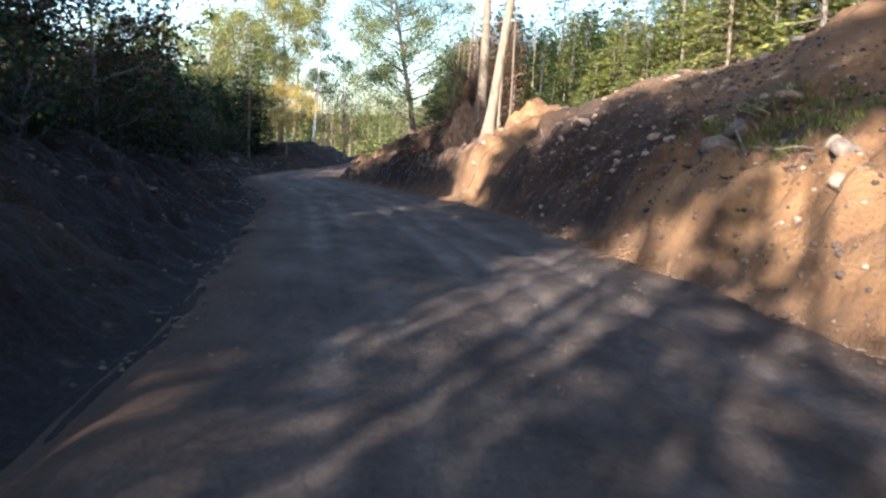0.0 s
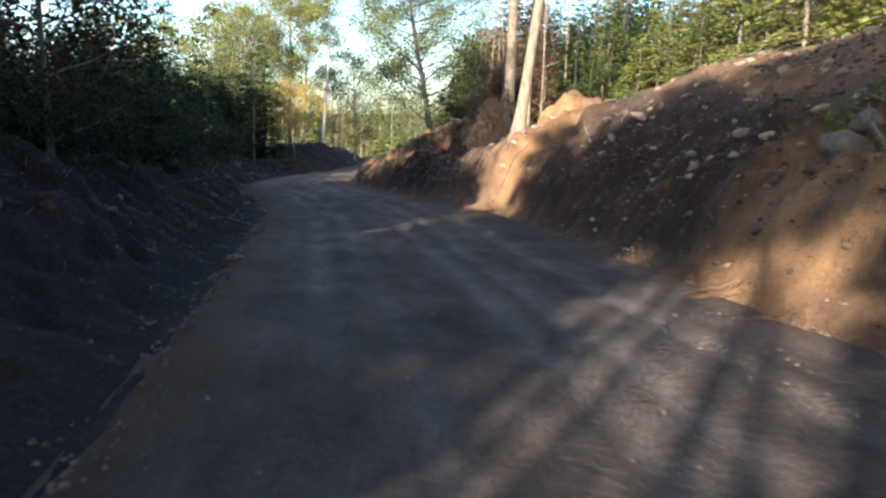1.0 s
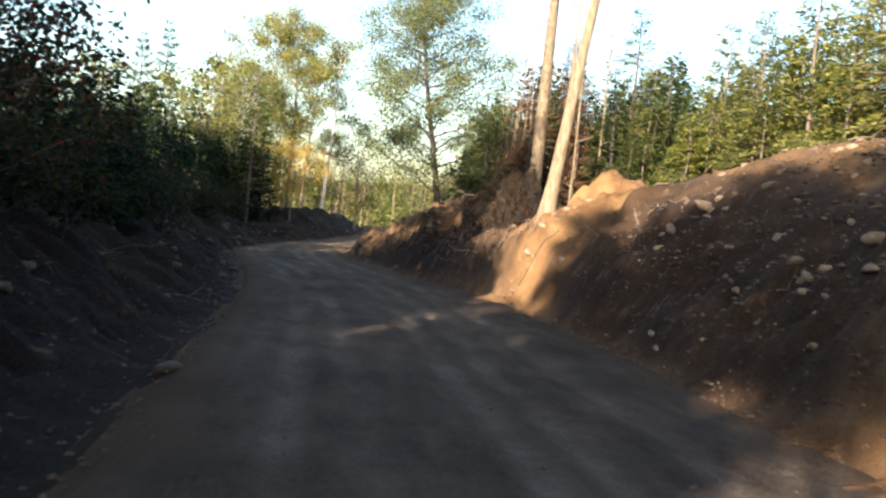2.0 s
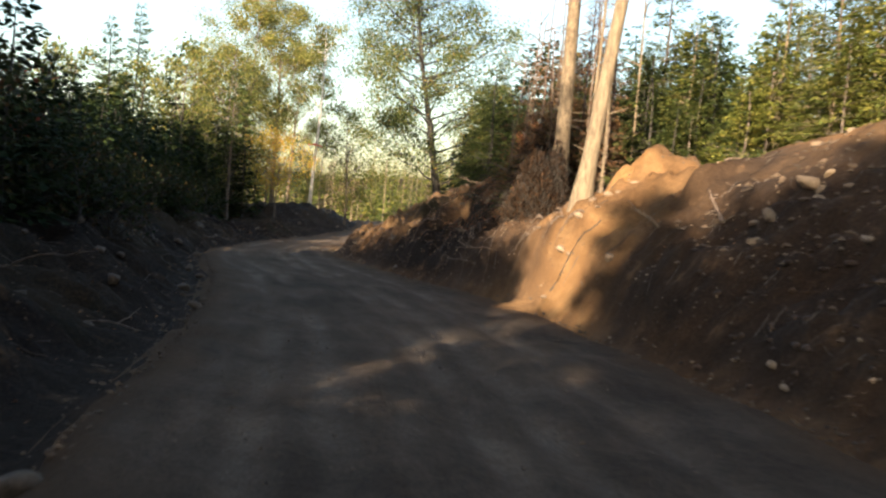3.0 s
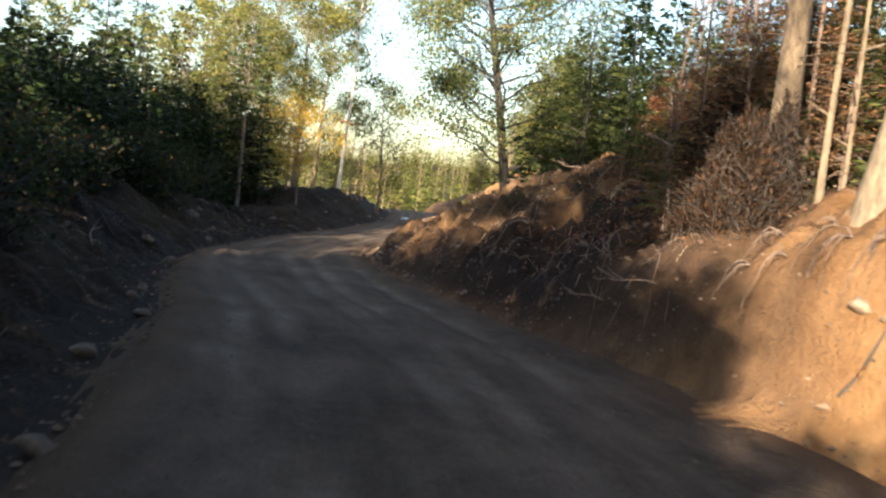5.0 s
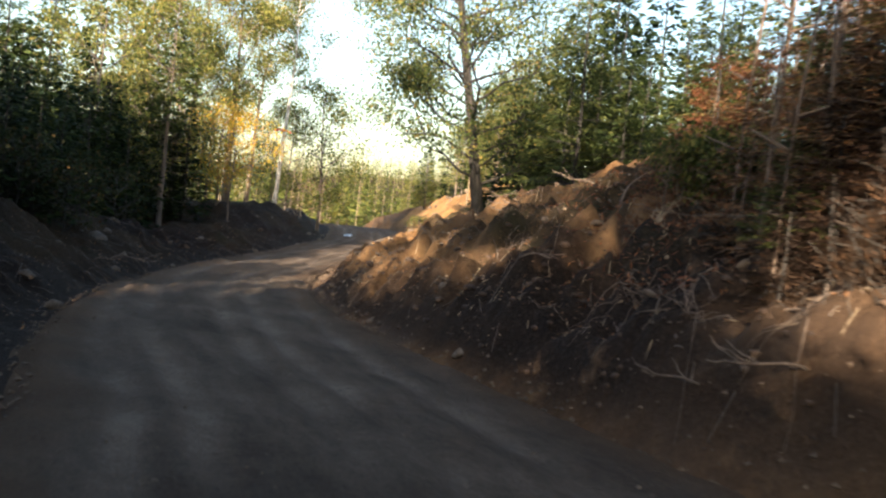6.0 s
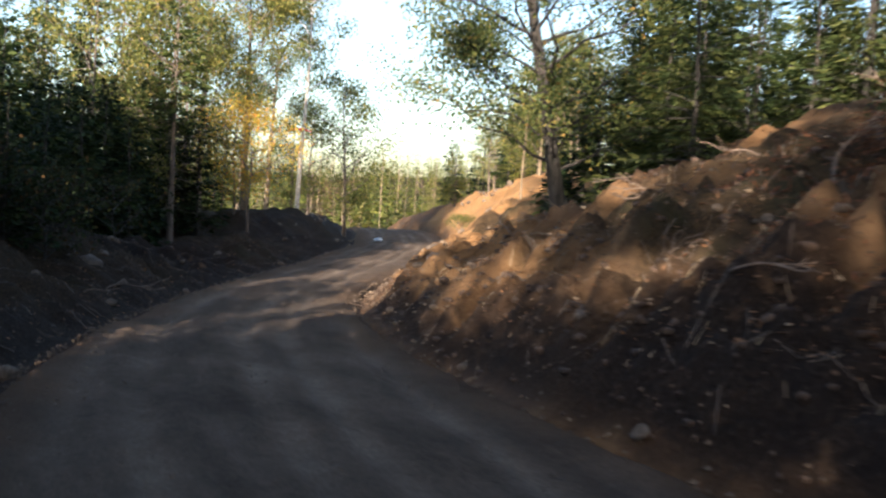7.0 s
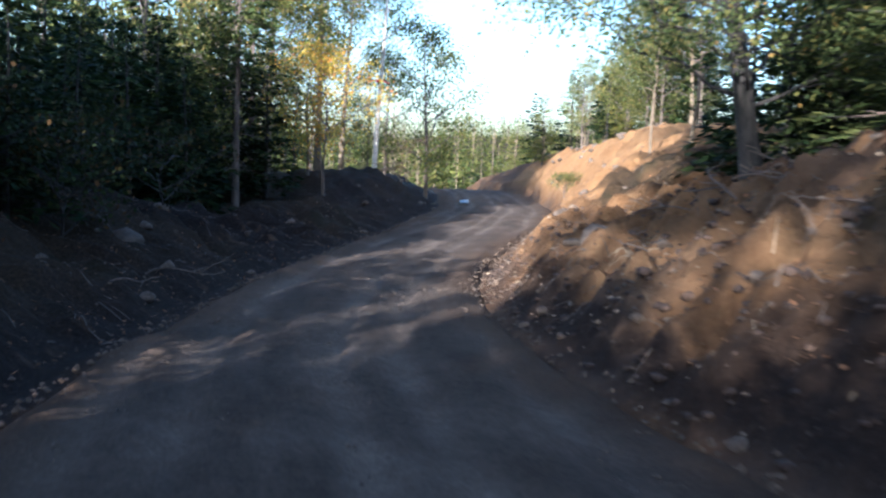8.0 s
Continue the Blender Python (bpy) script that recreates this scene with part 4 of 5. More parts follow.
scatter(22, [firs[2], firs[0], near_fir], (0.5, 16, 40, 56), lambda x, y: 6.6, 1.5, lambda x, y: x - right_gap(y) > 6.5)
scatter(12, [firs[0], near_fir, young[1], leafy[2]], (-4, 4, 60, 94), lambda x, y: 4.4, 1.3, lambda x, y: 2.8 < x - right_gap(y) < 6)
for x, y, h in ((-0.95, 62, 5.6), (-2.1, 64, 5.0)):
    plant(leafy[1], x, y, h)


def far_wood():
    """The wooded hillside beyond the road's crest: small firs and bare stems in one mesh each."""
    r = np.random.RandomState(77)
    green, stems = Build(), Build()
    for k in range(1500):
        y = r.uniform(112, 250)
        x = -0.17 * (y - 31) - 7 + r.uniform(-0.2, 0.2) * (y - 20)
        z, h = gz(x, y), r.uniform(3.0, 8.0)
        n = 42
        f = r.uniform(0.02, 1, n) ** 0.8
        a = r.uniform(0, 6.283, n)
        out = np.stack([np.cos(a), np.sin(a), r.uniform(-0.7, 0.2, n)], 1)
        base = np.stack([0 * f + x, 0 * f + y, z + f * h], 1) + out * ((1.02 - f) * h * 0.1 * r.uniform(0, 1, n))[:, None]
        sides = unit(np.cross(out, [0, 0, 1]) + r.normal(0, 0.3, (n, 3)))
        green.leaves(base, unit(out), sides, (1.05 - f) * h * 0.13 + 0.15, (1.1 - f) * h * 0.05 + 0.1)
        if k % 7 == 0:
            stems.tube([(x + 1, y - 1, z), (x + 1.1, y - 1, z + h * r.uniform(0.6, 1.45))], [0.06, 0.03], 5)
    tagged(new("far_wood", green.mesh("far_wood", NEEDLE_YOUNG)), "sunlit young conifers on a distant hillside", "forest", kind="stuff")
    tagged(new("far_stems", stems.mesh("far_stems", BARK_PALE)), "bare pale tree stems on a distant hillside", "tree trunks", kind="stuff")


far_wood()


# ---- stones ----
def stone_mesh(seed, rough=0.5, material=None):
    bm = bmesh.new()
    bmesh.ops.create_icosphere(bm, subdivisions=2, radius=1.0)
    r = random.Random(seed)
    o = Vector((r.uniform(0, 50), r.uniform(0, 50), r.uniform(0, 50)))
    cuts = [(Vector((r.uniform(-1, 1), r.uniform(-1, 1), r.uniform(-1, 1))).normalized(), r.uniform(0.45, 0.8)) for _ in range(8)]
    for v in bm.verts:
        v.co *= 1 + rough * noise.noise(v.co * 1.1 + o) + 0.1 * noise.noise(v.co * 3 + o)
        for n, d in cuts:
            over = v.co.dot(n) - d
            if over > 0:
                v.co -= n * over * 0.9
        v.co.z *= 0.75
    me = bpy.data.meshes.new("stone")
    bm.to_mesh(me)
    bm.free()
    me.polygons.foreach_set("use_smooth", [True] * len(me.polygons))
    me.materials.append(material or STONE)
    return me


STONES = [stone_mesh(k) for k in range(9)]
PALE_STONES = [stone_mesh(k, 0.5, STONE_PALE) for k in range(20, 25)]
dice = random.Random(5)


def stone(name, x, y, size, label, group="", sink=0.3, flat=1.0, pool=None):
    ob = new(name, dice.choice(pool or STONES))
    z = gz(x, y) + size * (0.75 - sink) * flat * 0.6
    sx, sy = dice.uniform(0.8, 1.3), dice.uniform(0.75, 1.1)
    ob.matrix_basis = pose(x, y, z, dice.uniform(-25, 25), dice.uniform(-25, 25), dice.uniform(0, 360)) @ Matrix.Diagonal((size * sx, size * sy, size * flat, 1))
    return tagged(ob, label, "rock", group)


for x, y, size in ((5.4, 15.8, 0.34), (5.72, 15.95, 0.27), (5.95, 11.9, 0.24), (-4.43, 41.0, 0.3), (-4.45, 46.9, 0.28), (-4.9, 46.3, 0.16), (-10.6, 42.2, 0.28), (-11.2, 44.5, 0.18), (2.2, 27.9, 0.13)):
    stone("boulder", x, y, size, "half-buried grey-tan boulder in the bank", "boulders in the banks", 0.85)
for x, y, size in ((1.2, 26.45, 0.15), (1.42, 26.5, 0.13), (1.62, 26.6, 0.1), (0.98, 26.35, 0.1), (1.85, 26.62, 0.11), (2.05, 26.75, 0.1), (0.8, 26.5, 0.08), (2.3, 27.0, 0.16), (1.3, 26.2, 0.08), (1.7, 26.35, 0.07), (4.4, 24.6, 0.1), (3.3, 23.0, 0.1), (5.9, 14.2, 0.16), (6.35, 15.5, 0.22), (6.6, 15.1, 0.16), (5.75, 11.4, 0.26), (4.55, 17.6, 0.13), (4.9, 17.2, 0.14), (4.2, 18.4, 0.12), (-4.7, 46.6, 0.14), (-1.9, 36.2, 0.16), (-2.6, 37.2, 0.12)):
    stone("pale_stone", x, y, 0.78 * size, "pale angular stone lying on the earth bank", "pale stones on the mound", 0.3, 0.8, PALE_STONES)
for k in range(200):
    y = dice.uniform(8, 34) if dice.random() < 0.7 else dice.uniform(34, 49)
    d = dice.uniform(0.15, 5.0 if y < 26 else 3.6)
    if 24 < y < 28.5 and dice.random() < 0.75:
        continue
    x = right_gap(y) + d
    pale = y < 24
    stone("stone", x, y, dice.uniform(0.035, 0.08) if dice.random() < 0.62 else dice.uniform(0.08, 0.17 if y < 28 else 0.11), "loose pale stone on the earth bank" if pale else "loose brown stone on the earth bank", "stones on the bank", 0.5, 0.85, PALE_STONES if pale else STONES)
for k in range(70):
    y = dice.uniform(13.5, 23)
    x = right_gap(y) + dice.gauss(2.6, 0.8)
    stone("pale_stone", x, y, 0.03 + 0.1 * dice.random() ** 2, "pale angular stone lying on the earth bank", "pale stones on the bank", 0.4, 0.85, PALE_STONES)
for k in range(30):
    y = dice.uniform(50, 86)
    stone("stone", right_gap(y) + dice.uniform(0.1, 3.5), y, dice.uniform(0.07, 0.22), "loose stone beside the road", "stones on the bank")
for k in range(75):
    y = dice.uniform(9, 70)
    stone("stone", left_gap(y) - dice.uniform(0.0, 2.6), y, dice.uniform(0.04, 0.13), "loose stone in the shaded road edge", "stones along the ditch")


def rubble():
    r = np.random.RandomState(9)
    b = Build()
    corners = np.array([(1, 0, 0), (0, 1, 0), (-1, 0, 0), (0, -1, 0), (0, 0, 1), (0, 0, -1)], float)
    tris = np.array([(0, 1, 4), (1, 2, 4), (2, 3, 4), (3, 0, 4), (1, 0, 5), (2, 1, 5), (3, 2, 5), (0, 3, 5)])
    y = r.uniform(7, 60, 4200)
    right = r.rand(4200) < 0.62
    d = np.where(r.rand(4200) < 0.45, np.abs(r.normal(0, 0.35, 4200)), r.uniform(0, 4.5, 4200))
    x = np.where(right, road_right(y) + d - 0.1, road_left(y) - d * 0.7 + 0.1)
    z = terrain(x, y)[0]
    z = np.where((right & (x < road_right(y))) | (~right & (x > road_left(y))), road_level(y) + 0.03, z)
    rocky = (r.rand(4200) < 0.2) & right
    y = np.where(rocky, r.uniform(17.5, 24.5, 4200), y)
    x = np.where(rocky, road_right(y) + r.uniform(0.6, 4.4, 4200), x)
    z = np.where(rocky, terrain(x, y)[0], z)
    size = np.where(rocky, r.uniform(0.015, 0.055, 4200), r.uniform(0.01, 0.032, 4200))
    for k in range(4200):
        b.add(corners * r.uniform(0.6, 1.3, (6, 1)) * size[k] * [1.2, 1, 0.8] + (x[k], y[k], z[k] + size[k] * 0.25), (), tris)
    tagged(new("rubble", b.mesh("rubble", STONE_EARTHY)), "small loose stones strewn along the road edges", "gravel", kind="stuff")


rubble()


def pebbles():
    """Pale chips of stone in the torn bank, and loose gravel on the road."""
    r = np.random.RandomState(39)
    chips, gravel = Build(), Build()
    corners = np.array([(1, 0, 0), (0, 1, 0), (-1, 0, 0), (0, -1, 0), (0, 0, 1), (0, 0, -1)], float)
    tris = np.array([(0, 1, 4), (1, 2, 4), (2, 3, 4), (3, 0, 4), (1, 0, 5), (2, 1, 5), (3, 2, 5), (0, 3, 5)])
    for k in range(1500):
        y = r.uniform(26.5, 47) if r.rand() < 0.6 else r.uniform(10, 24)
        x = float(road_right(y)) + r.uniform(0.1, 4.3)
        size = 0.007 + 0.026 * r.rand() ** 3
        chips.add(corners * r.uniform(0.5, 1.4, (6, 1)) * size * [1.2, 1, 0.7] + (x, y, gz(x, y) + size * 0.3), (), tris)
    for k in range(3200):
        y = r.uniform(7, 48)
        f = r.beta(0.6, 0.6)
        a, b = float(road_left(y)), float(road_right(y))
        x = a + 0.1 + (b - a - 0.2) * f
        size = r.uniform(0.006, 0.02)
        gravel.add(corners * r.uniform(0.6, 1.3, (6, 1)) * size * [1.2, 1, 0.7] + (x, y, float(road_level(y)) + 0.035 + size * 0.3), (), tris)
    tagged(new("stone_chips", chips.mesh("stone_chips", STONE_PALE)), "pale chips of stone scattered in the earth bank", "gravel", kind="stuff")
    tagged(new("loose_gravel", gravel.mesh("loose_gravel", STONE)), "loose gravel lying on the road", "gravel", kind="stuff")


pebbles()


def clods():
    """Lumps of torn earth that lie all over the rough bank."""
    r = np.random.RandomState(29)
    b = Build()
    bm = bmesh.new()
    bmesh.ops.create_icosphere(bm, subdivisions=1, radius=1.0)
    bm.verts.ensure_lookup_table()
    ball = np.array([v.co[:] for v in bm.verts])
    tris = np.array([[v.index for v in f.verts] for f in bm.faces])
    bm.free()
    n = 4200
    y = np.where(r.rand(n) < 0.62, r.uniform(28.8, 47, n), r.uniform(9, 22.5, n))
    x = road_right(y) + r.uniform(0.15, 4.2, n)
    z = terrain(x, y)[0]
    size = 0.012 + 0.04 * r.rand(n) ** 3
    for k in range(n):
        lump = ball * (1 + r.uniform(-0.45, 0.4, (len(ball), 1))) * size[k] * [1.2, 1.0, 0.8]
        b.add(lump + (x[k], y[k], z[k] + size[k] * 0.2), (), tris)
    earth = rock_material("earth_clod", (0.022, 0.014, 0.01), (0.08, 0.048, 0.028))
    tagged(new("earth_clods", b.mesh("earth_clods", earth, True)), "lumps of torn brown earth lying on the bank", "earth", kind="stuff")


clods()


# ---- dead wood ----
def dead_branch(x, y, length, turn, rise, seed, label="bleached dead branch on the earth bank", thick=0.022, forks=4, lift=0.03):
    r = np.random.RandomState(seed)
    root = new("dead_branch")
    b = Build()
    t = np.linspace(0, 1, 8)
    line = np.stack([t * length, 0.12 * length * np.sin(t * r.uniform(2, 6)), np.sin(radians(rise)) * length * t + 0.05 * length * np.sin(t * r.uniform(3, 7))], 1)
    b.tube(line, np.linspace(thick, 0.006, 8), 6)
    part("stem", b.mesh("stem", DEADWOOD, True), root)
    for k in range(forks):
        w = Build()
        f, a, n = r.uniform(0.2, 0.9), r.uniform(-1.2, 1.2), length * r.uniform(0.2, 0.5)
        q = np.linspace(0, 1, 5)[:, None]
        w.tube(along(line, f) + q * [math.cos(a) * n, math.sin(a) * n, n * r.uniform(-0.1, 0.6)] + r.normal(0, 0.02, (5, 3)) * q, np.linspace(thick * 0.6, 0.004, 5), 5)
        part("twig", w.mesh("twig", DEADWOOD, True), root)
    root.matrix_basis = pose(x, y, gz(x, y) + lift, 0, 0, turn)
    return tagged(root, label, "branch", "dead branches on the bank")


for k, (x, y, n, turn, rise, thick) in enumerate((
    (-0.62, 30.4, 0.38, 60, 20, 0.014), (-0.5, 30.0, 0.45, 160, 6, 0.011), (-0.3, 29.3, 0.5, -50, 8, 0.011), (-0.51, 35.2, 0.8, 50, 55, 0.022),
    (0.1, 36.2, 0.9, 40, 55, 0.03), (3.0, 23.3, 0.45, 100, 75, 0.03), (2.4, 24.6, 0.5, 200, 40, 0.03), (5.6, 15.0, 0.6, 90, 70, 0.03), (5.9, 15.6, 0.5, 80, 65, 0.025), (0.0, 29.2, 0.55, 200, 4, 0.013), (0.15, 35.7, 0.75, 70, 55, 0.03),
    (-4.2, 42.0, 0.45, 30, 40, 0.012), (-3.3, 39.2, 0.6, 110, 30, 0.012), (0.8, 37.3, 0.8, 70, 50, 0.016), (1.8, 38.9, 0.7, 120, 70, 0.014), (-2.6, 40.8, 0.7, 10, 15, 0.012),
)):
    dead_branch(x, y, n, turn, rise, 100 + k, thick=thick)
for k in range(34):
    y = dice.uniform(28.8, 44)
    dead_branch(right_gap(y) + dice.uniform(0.5, 4.2), y, dice.uniform(0.3, 0.9), dice.uniform(0, 360), dice.uniform(-4, 14), 200 + k, thick=dice.uniform(0.006, 0.015), forks=3)
for k in range(12):
    y = dice.uniform(10, 27)
    dead_branch(right_gap(y) + dice.uniform(1.0, 4.5), y, dice.uniform(0.3, 0.9), dice.uniform(0, 360), dice.uniform(0, 12), 260 + k, thick=0.014, forks=2)
for k in range(12):
    y = dice.uniform(16, 50)
    dead_branch(left_gap(y) - dice.uniform(0.8, 3.0), y, dice.uniform(0.4, 1.2), dice.uniform(0, 360), dice.uniform(0, 20), 290 + k, "dead branch lying in the shade", 0.014, 2)


def roots():
    """Torn roots that hang in ragged strands over the edge of the mound."""
    r = np.random.RandomState(4)
    for k in range(7):
        y = 26.3 + 0.3 * k + r.uniform(-0.12, 0.12)
        x = right_gap(y) + r.uniform(0.5, 0.8)
        root = new("root")
        for j in range(4):
            n, a = r.uniform(0.2, 0.75), r.uniform(-0.7, 0.7)
            q = np.linspace(0, 1, 8)
            out, fall = n * 0.5 * q, r.uniform(0.02, 0.15) * np.sin(q * 2.4) - n * r.uniform(0.5, 0.9) * q ** 1.8
            wob = r.normal(0, 0.012, (8, 3)) * q[:, None]
            b = Build()
            b.tube(np.stack([-out * math.cos(a), out * math.sin(a), fall], 1) + wob + [0, r.normal(0, 0.08), 0], np.linspace(r.uniform(0.006, 0.012), 0.002, 8), 4)
            part("strand", b.mesh("strand", DEADWOOD, True), root)
        root.location = (x, y, gz(x, y) + 0.01)
        tagged(root, "torn tree root hanging over the earth bank", "root", "torn roots")


roots()


def stem_shadow_strand():
    """A dark tube down the face of the sunlit mound, built for a branch's cast shadow."""
    q = np.linspace(0, 1, 12)
    x, y = 1.75 - 0.72 * q + 0.04 * np.sin(7 * q), 26.15 - 0.06 * np.sin(4 * q) + 0.1 * q
    b = Build()
    b.tube(np.stack([x, y, terrain(x, y)[0] + 0.012], 1), np.linspace(0.009, 0.016, 12), 6)
    tagged(new("root", b.mesh("root", BARK_DARK, True)), "dark strand in place of a stem's shadow on the mound", "root", "torn roots")


stem_shadow_strand()


def brush_pile(x, y):
    r = np.random.RandomState(14)
    root = new("brush_pile")
    for k in range(24):
        b = Build()
        a, n, e = r.uniform(0, 6.28), r.uniform(0.8, 2.0), r.uniform(-0.2, 0.9)
        q = np.linspace(-0.5, 0.5, 6)[:, None]
        c = np.array([r.normal(0, 0.5), r.normal(0, 0.5), r.uniform(0.2, 0.9)])
        b.tube(c + q * [math.cos(a) * n, math.sin(a) * n, e * n * 0.6] + r.normal(0, 0.05, (6, 3)), np.linspace(0.03, 0.012, 6), 5)
        part("stick", b.mesh("stick", BARK_PALE, True), root)
    root.location = (x, y, gz(x, y) - 0.15)
    tagged(root, "tangled pile of pale cut branches by a birch", "brush pile")


brush_pile(-13.2, 69.6)


def twig_heap(x, y, wide, count, material, label, seed, thick=0.005):
    """Splintered sticks and roots, splayed over the bank."""
    r = np.random.RandomState(seed)
    root = new("twig_heap")
    z0 = gz(x, y)
    for k in range(count):
        b = Build()
        a, n = r.uniform(0, 6.283), wide * r.uniform(0.4, 1.1)
        q = np.linspace(0, 1, 6)
        out = n * q
        px, py = r.normal(0, 0.12) * wide + np.cos(a) * out, r.normal(0, 0.12) * wide + np.sin(a) * out
        lift = terrain(x + px, y + py)[0] - z0 + 0.02 + wide * r.uniform(0.05, 0.35) * np.sin(q * r.uniform(1.5, 3.0)) * (1 - 0.6 * q)
        b.tube(np.stack([px, py, lift], 1) + r.normal(0, 0.012, (6, 3)), np.linspace(thick * r.uniform(0.6, 1.5), 0.002, 6), 4)
        part("stick", b.mesh("stick", material, True), root)
    root.location = (x, y, z0)
    return tagged(root, label, "branches", "twig heaps on the bank")


for x, y, wide, count, material, label in (
    (-0.35, 33.3, 0.42, 24, STRAW, "splayed pale roots of a torn sapling"), (-4.12, 39.95, 0.32, 16, STRAW, "fan of pale splintered sticks on the bank"),
    (-0.85, 31.7, 0.55, 14, DEADWOOD, "tangle of grey broken twigs on the earth"), (-0.5, 30.5, 0.6, 14, DEADWOOD, "tangle of grey broken twigs on the earth"), (0.1, 29.5, 0.5, 10, DEADWOOD, "tangle of grey broken twigs on the earth"),
    (-1.9, 35.2, 0.45, 16, DEADWOOD, "tangle of grey broken twigs on the earth"), (-2.9, 37.6, 0.45, 14, DEADWOOD, "tangle of grey broken twigs on the earth"), (0.4, 36.0, 0.5, 18, DEADWOOD, "tangle of grey broken twigs on the earth"), (6.1, 15.4, 0.4, 12, DEADWOOD, "broken roots sticking out of the earth"),
):
    twig_heap(x, y, wide, count, material, label, int(100 * y))

# ---- undergrowth ----
def dark_brush(x, y, wide, high, count, seed):
    """A tangle of dead fir brush and roots heaped against the trunks, fibrous and darkened with painted shade."""
    r = np.random.RandomState(seed)
    root = new("brush_heap")
    z0 = gz(x, y) - 0.1
    for name, material, n, thick in (("tangle", BARK_DARK, count, 0.005), ("dead_foliage", NEEDLE_DEAD_SHADED, count * 16, 0)):
        b = Build()
        c = np.stack([r.normal(0, 0.4, n) * wide, r.normal(0, 0.3, n) * wide, r.uniform(0, 1, n) ** 0.8 * high], 1)
        c[:, 2] *= np.exp(-(c[:, 0] / wide) ** 2 * 1.6) * (0.75 + 0.5 * vnoise(c[:, 0] * 5, c[:, 1] * 5, seed))
        w = unit(np.stack([c[:, 0] * 0.5 / wide + r.normal(0, 0.3, n), r.normal(0, 0.4, n), r.uniform(0.1, 1.1, n)], 1))
        if thick:
            for p, d, m in zip(c, w, r.uniform(0.25, 0.6, n)):
                q = np.linspace(-0.5, 0.5, 4)[:, None]
                b.tube(p + q * d * m + r.normal(0, 0.025, (4, 3)), [thick, thick * 0.8, thick * 0.5, 0.002], 3)
        else:
            b.leaves(c, w, unit(np.cross(w, r.normal(0, 1, (n, 3)))), r.uniform(0.05, 0.13, n), r.uniform(0.008, 0.018, n))
        part(name, b.mesh(name, material), root)
    root.location = (x, y, z0)
    return tagged(root, "dark heap of dead fir brush and torn roots", "brush")


for x, y, wide, high, count, seed in ((0.7, 29.1, 0.55, 1.2, 520, 1), (1.08, 29.2, 0.34, 1.45, 340, 2)):
    dark_brush(x, y, wide, high, count, seed)
rust_fir = (conifer("dead_fir", "fallen young fir with hanging rust-red needles", 75, 2.2, 0.95, 0.12, NEEDLE_RUST, BARK_DARK, 0.14, 6, 0.01, 4.0, 12, 0.34, 0.5, 0.2), 2.2)

dead_fir = (conifer("dead_fir", "dead young fir with rust-brown needles", 71, 3.0, 0.8, 0.1, NEEDLE_DEAD, DEADWOOD, 0.13, 6, 0.008, 1.1, 20, 0.45, 0.6), 3.0)
tall_dead_fir = (conifer("dead_fir", "tall dead fir with thin rust-brown twigs", 74, 4.6, 0.85, 0.12, NEEDLE_DEAD, DEADWOOD, 0.13, 6, 0.004, 1.3, 14, 0.4, 0.55), 4.6)
for x, y, h in ((0.55, 30.9, 1.8), (0.95, 31.5, 2.3), (0.2, 31.9, 1.5), (1.5, 31.0, 2.0), (0.75, 32.6, 2.2), (2.1, 31.6, 2.5), (1.6, 31.0, 4.2), (1.9, 33.0, 4.6), (1.25, 32.3, 3.6), (1.0, 30.6, 2.6), (2.1, 30.4, 3.4), (0.6, 35.4, 1.8), (0.95, 34.6, 1.6), (-0.2, 33.8, 1.0), (1.3, 33.4, 2.2), (0.35, 34.9, 1.0)):
    plant(dead_fir if h < 2.6 else tall_dead_fir, x, y, h)
for x, y, h in ((1.0, 32.2, 2.2), (1.7, 32.4, 2.6), (0.3, 30.7, 1.1), (1.4, 30.5, 1.6), (2.9, 30.2, 3.0), (3.3, 29.6, 2.4), (2.4, 33.2, 3.4), (3.9, 30.6, 3.2), (3.0, 31.6, 3.6), (4.6, 30.0, 2.8)):
    plant(bank_firs[1], x, y, h)
for x, y, h in ((0.55, 34.9, 1.9), (1.05, 34.5, 2.2), (1.5, 34.0, 2.0), (0.2, 35.6, 1.0)):
    plant(rust_fir, x, y, h)
bush_fir = (conifer("young_fir", "bushy sunlit yellow-green fir on the crest of the bank", 44, 2.8, 1.15, 0.03, NEEDLE_YOUNG, BARK_GREY, 0.17, 6, 0.008, 2.6, 4, 0.66, 0.66, 0.24), 2.8)
for x, y, h in ((4.4, 28.9, 2.4), (5.0, 29.7, 3.2), (5.8, 27.9, 2.6), (6.4, 28.8, 3.6), (5.5, 30.8, 4.2), (7.0, 26.6, 3.0), (7.5, 27.8, 4.0), (7.6, 25.0, 2.7), (8.2, 25.9, 3.6), (8.1, 23.4, 2.9), (8.8, 24.4, 4.0), (8.5, 21.9, 2.6), (9.3, 22.6, 3.4), (3.7, 29.9, 2.2)):
    plant(bush_fir, x, y, h)
dark_fir = (conifer("dead_fir", "dead fir brush with brown needles darkened for shade", 76, 1.6, 0.62, 0.04, NEEDLE_DEAD_SHADED, BARK_DARK, 0.12, 6, 0.01, 2.2, 10, 0.5, 0.6, 0.2), 1.6)
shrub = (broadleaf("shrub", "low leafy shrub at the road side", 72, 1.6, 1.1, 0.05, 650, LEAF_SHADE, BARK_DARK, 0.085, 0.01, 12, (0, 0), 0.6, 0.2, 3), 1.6)
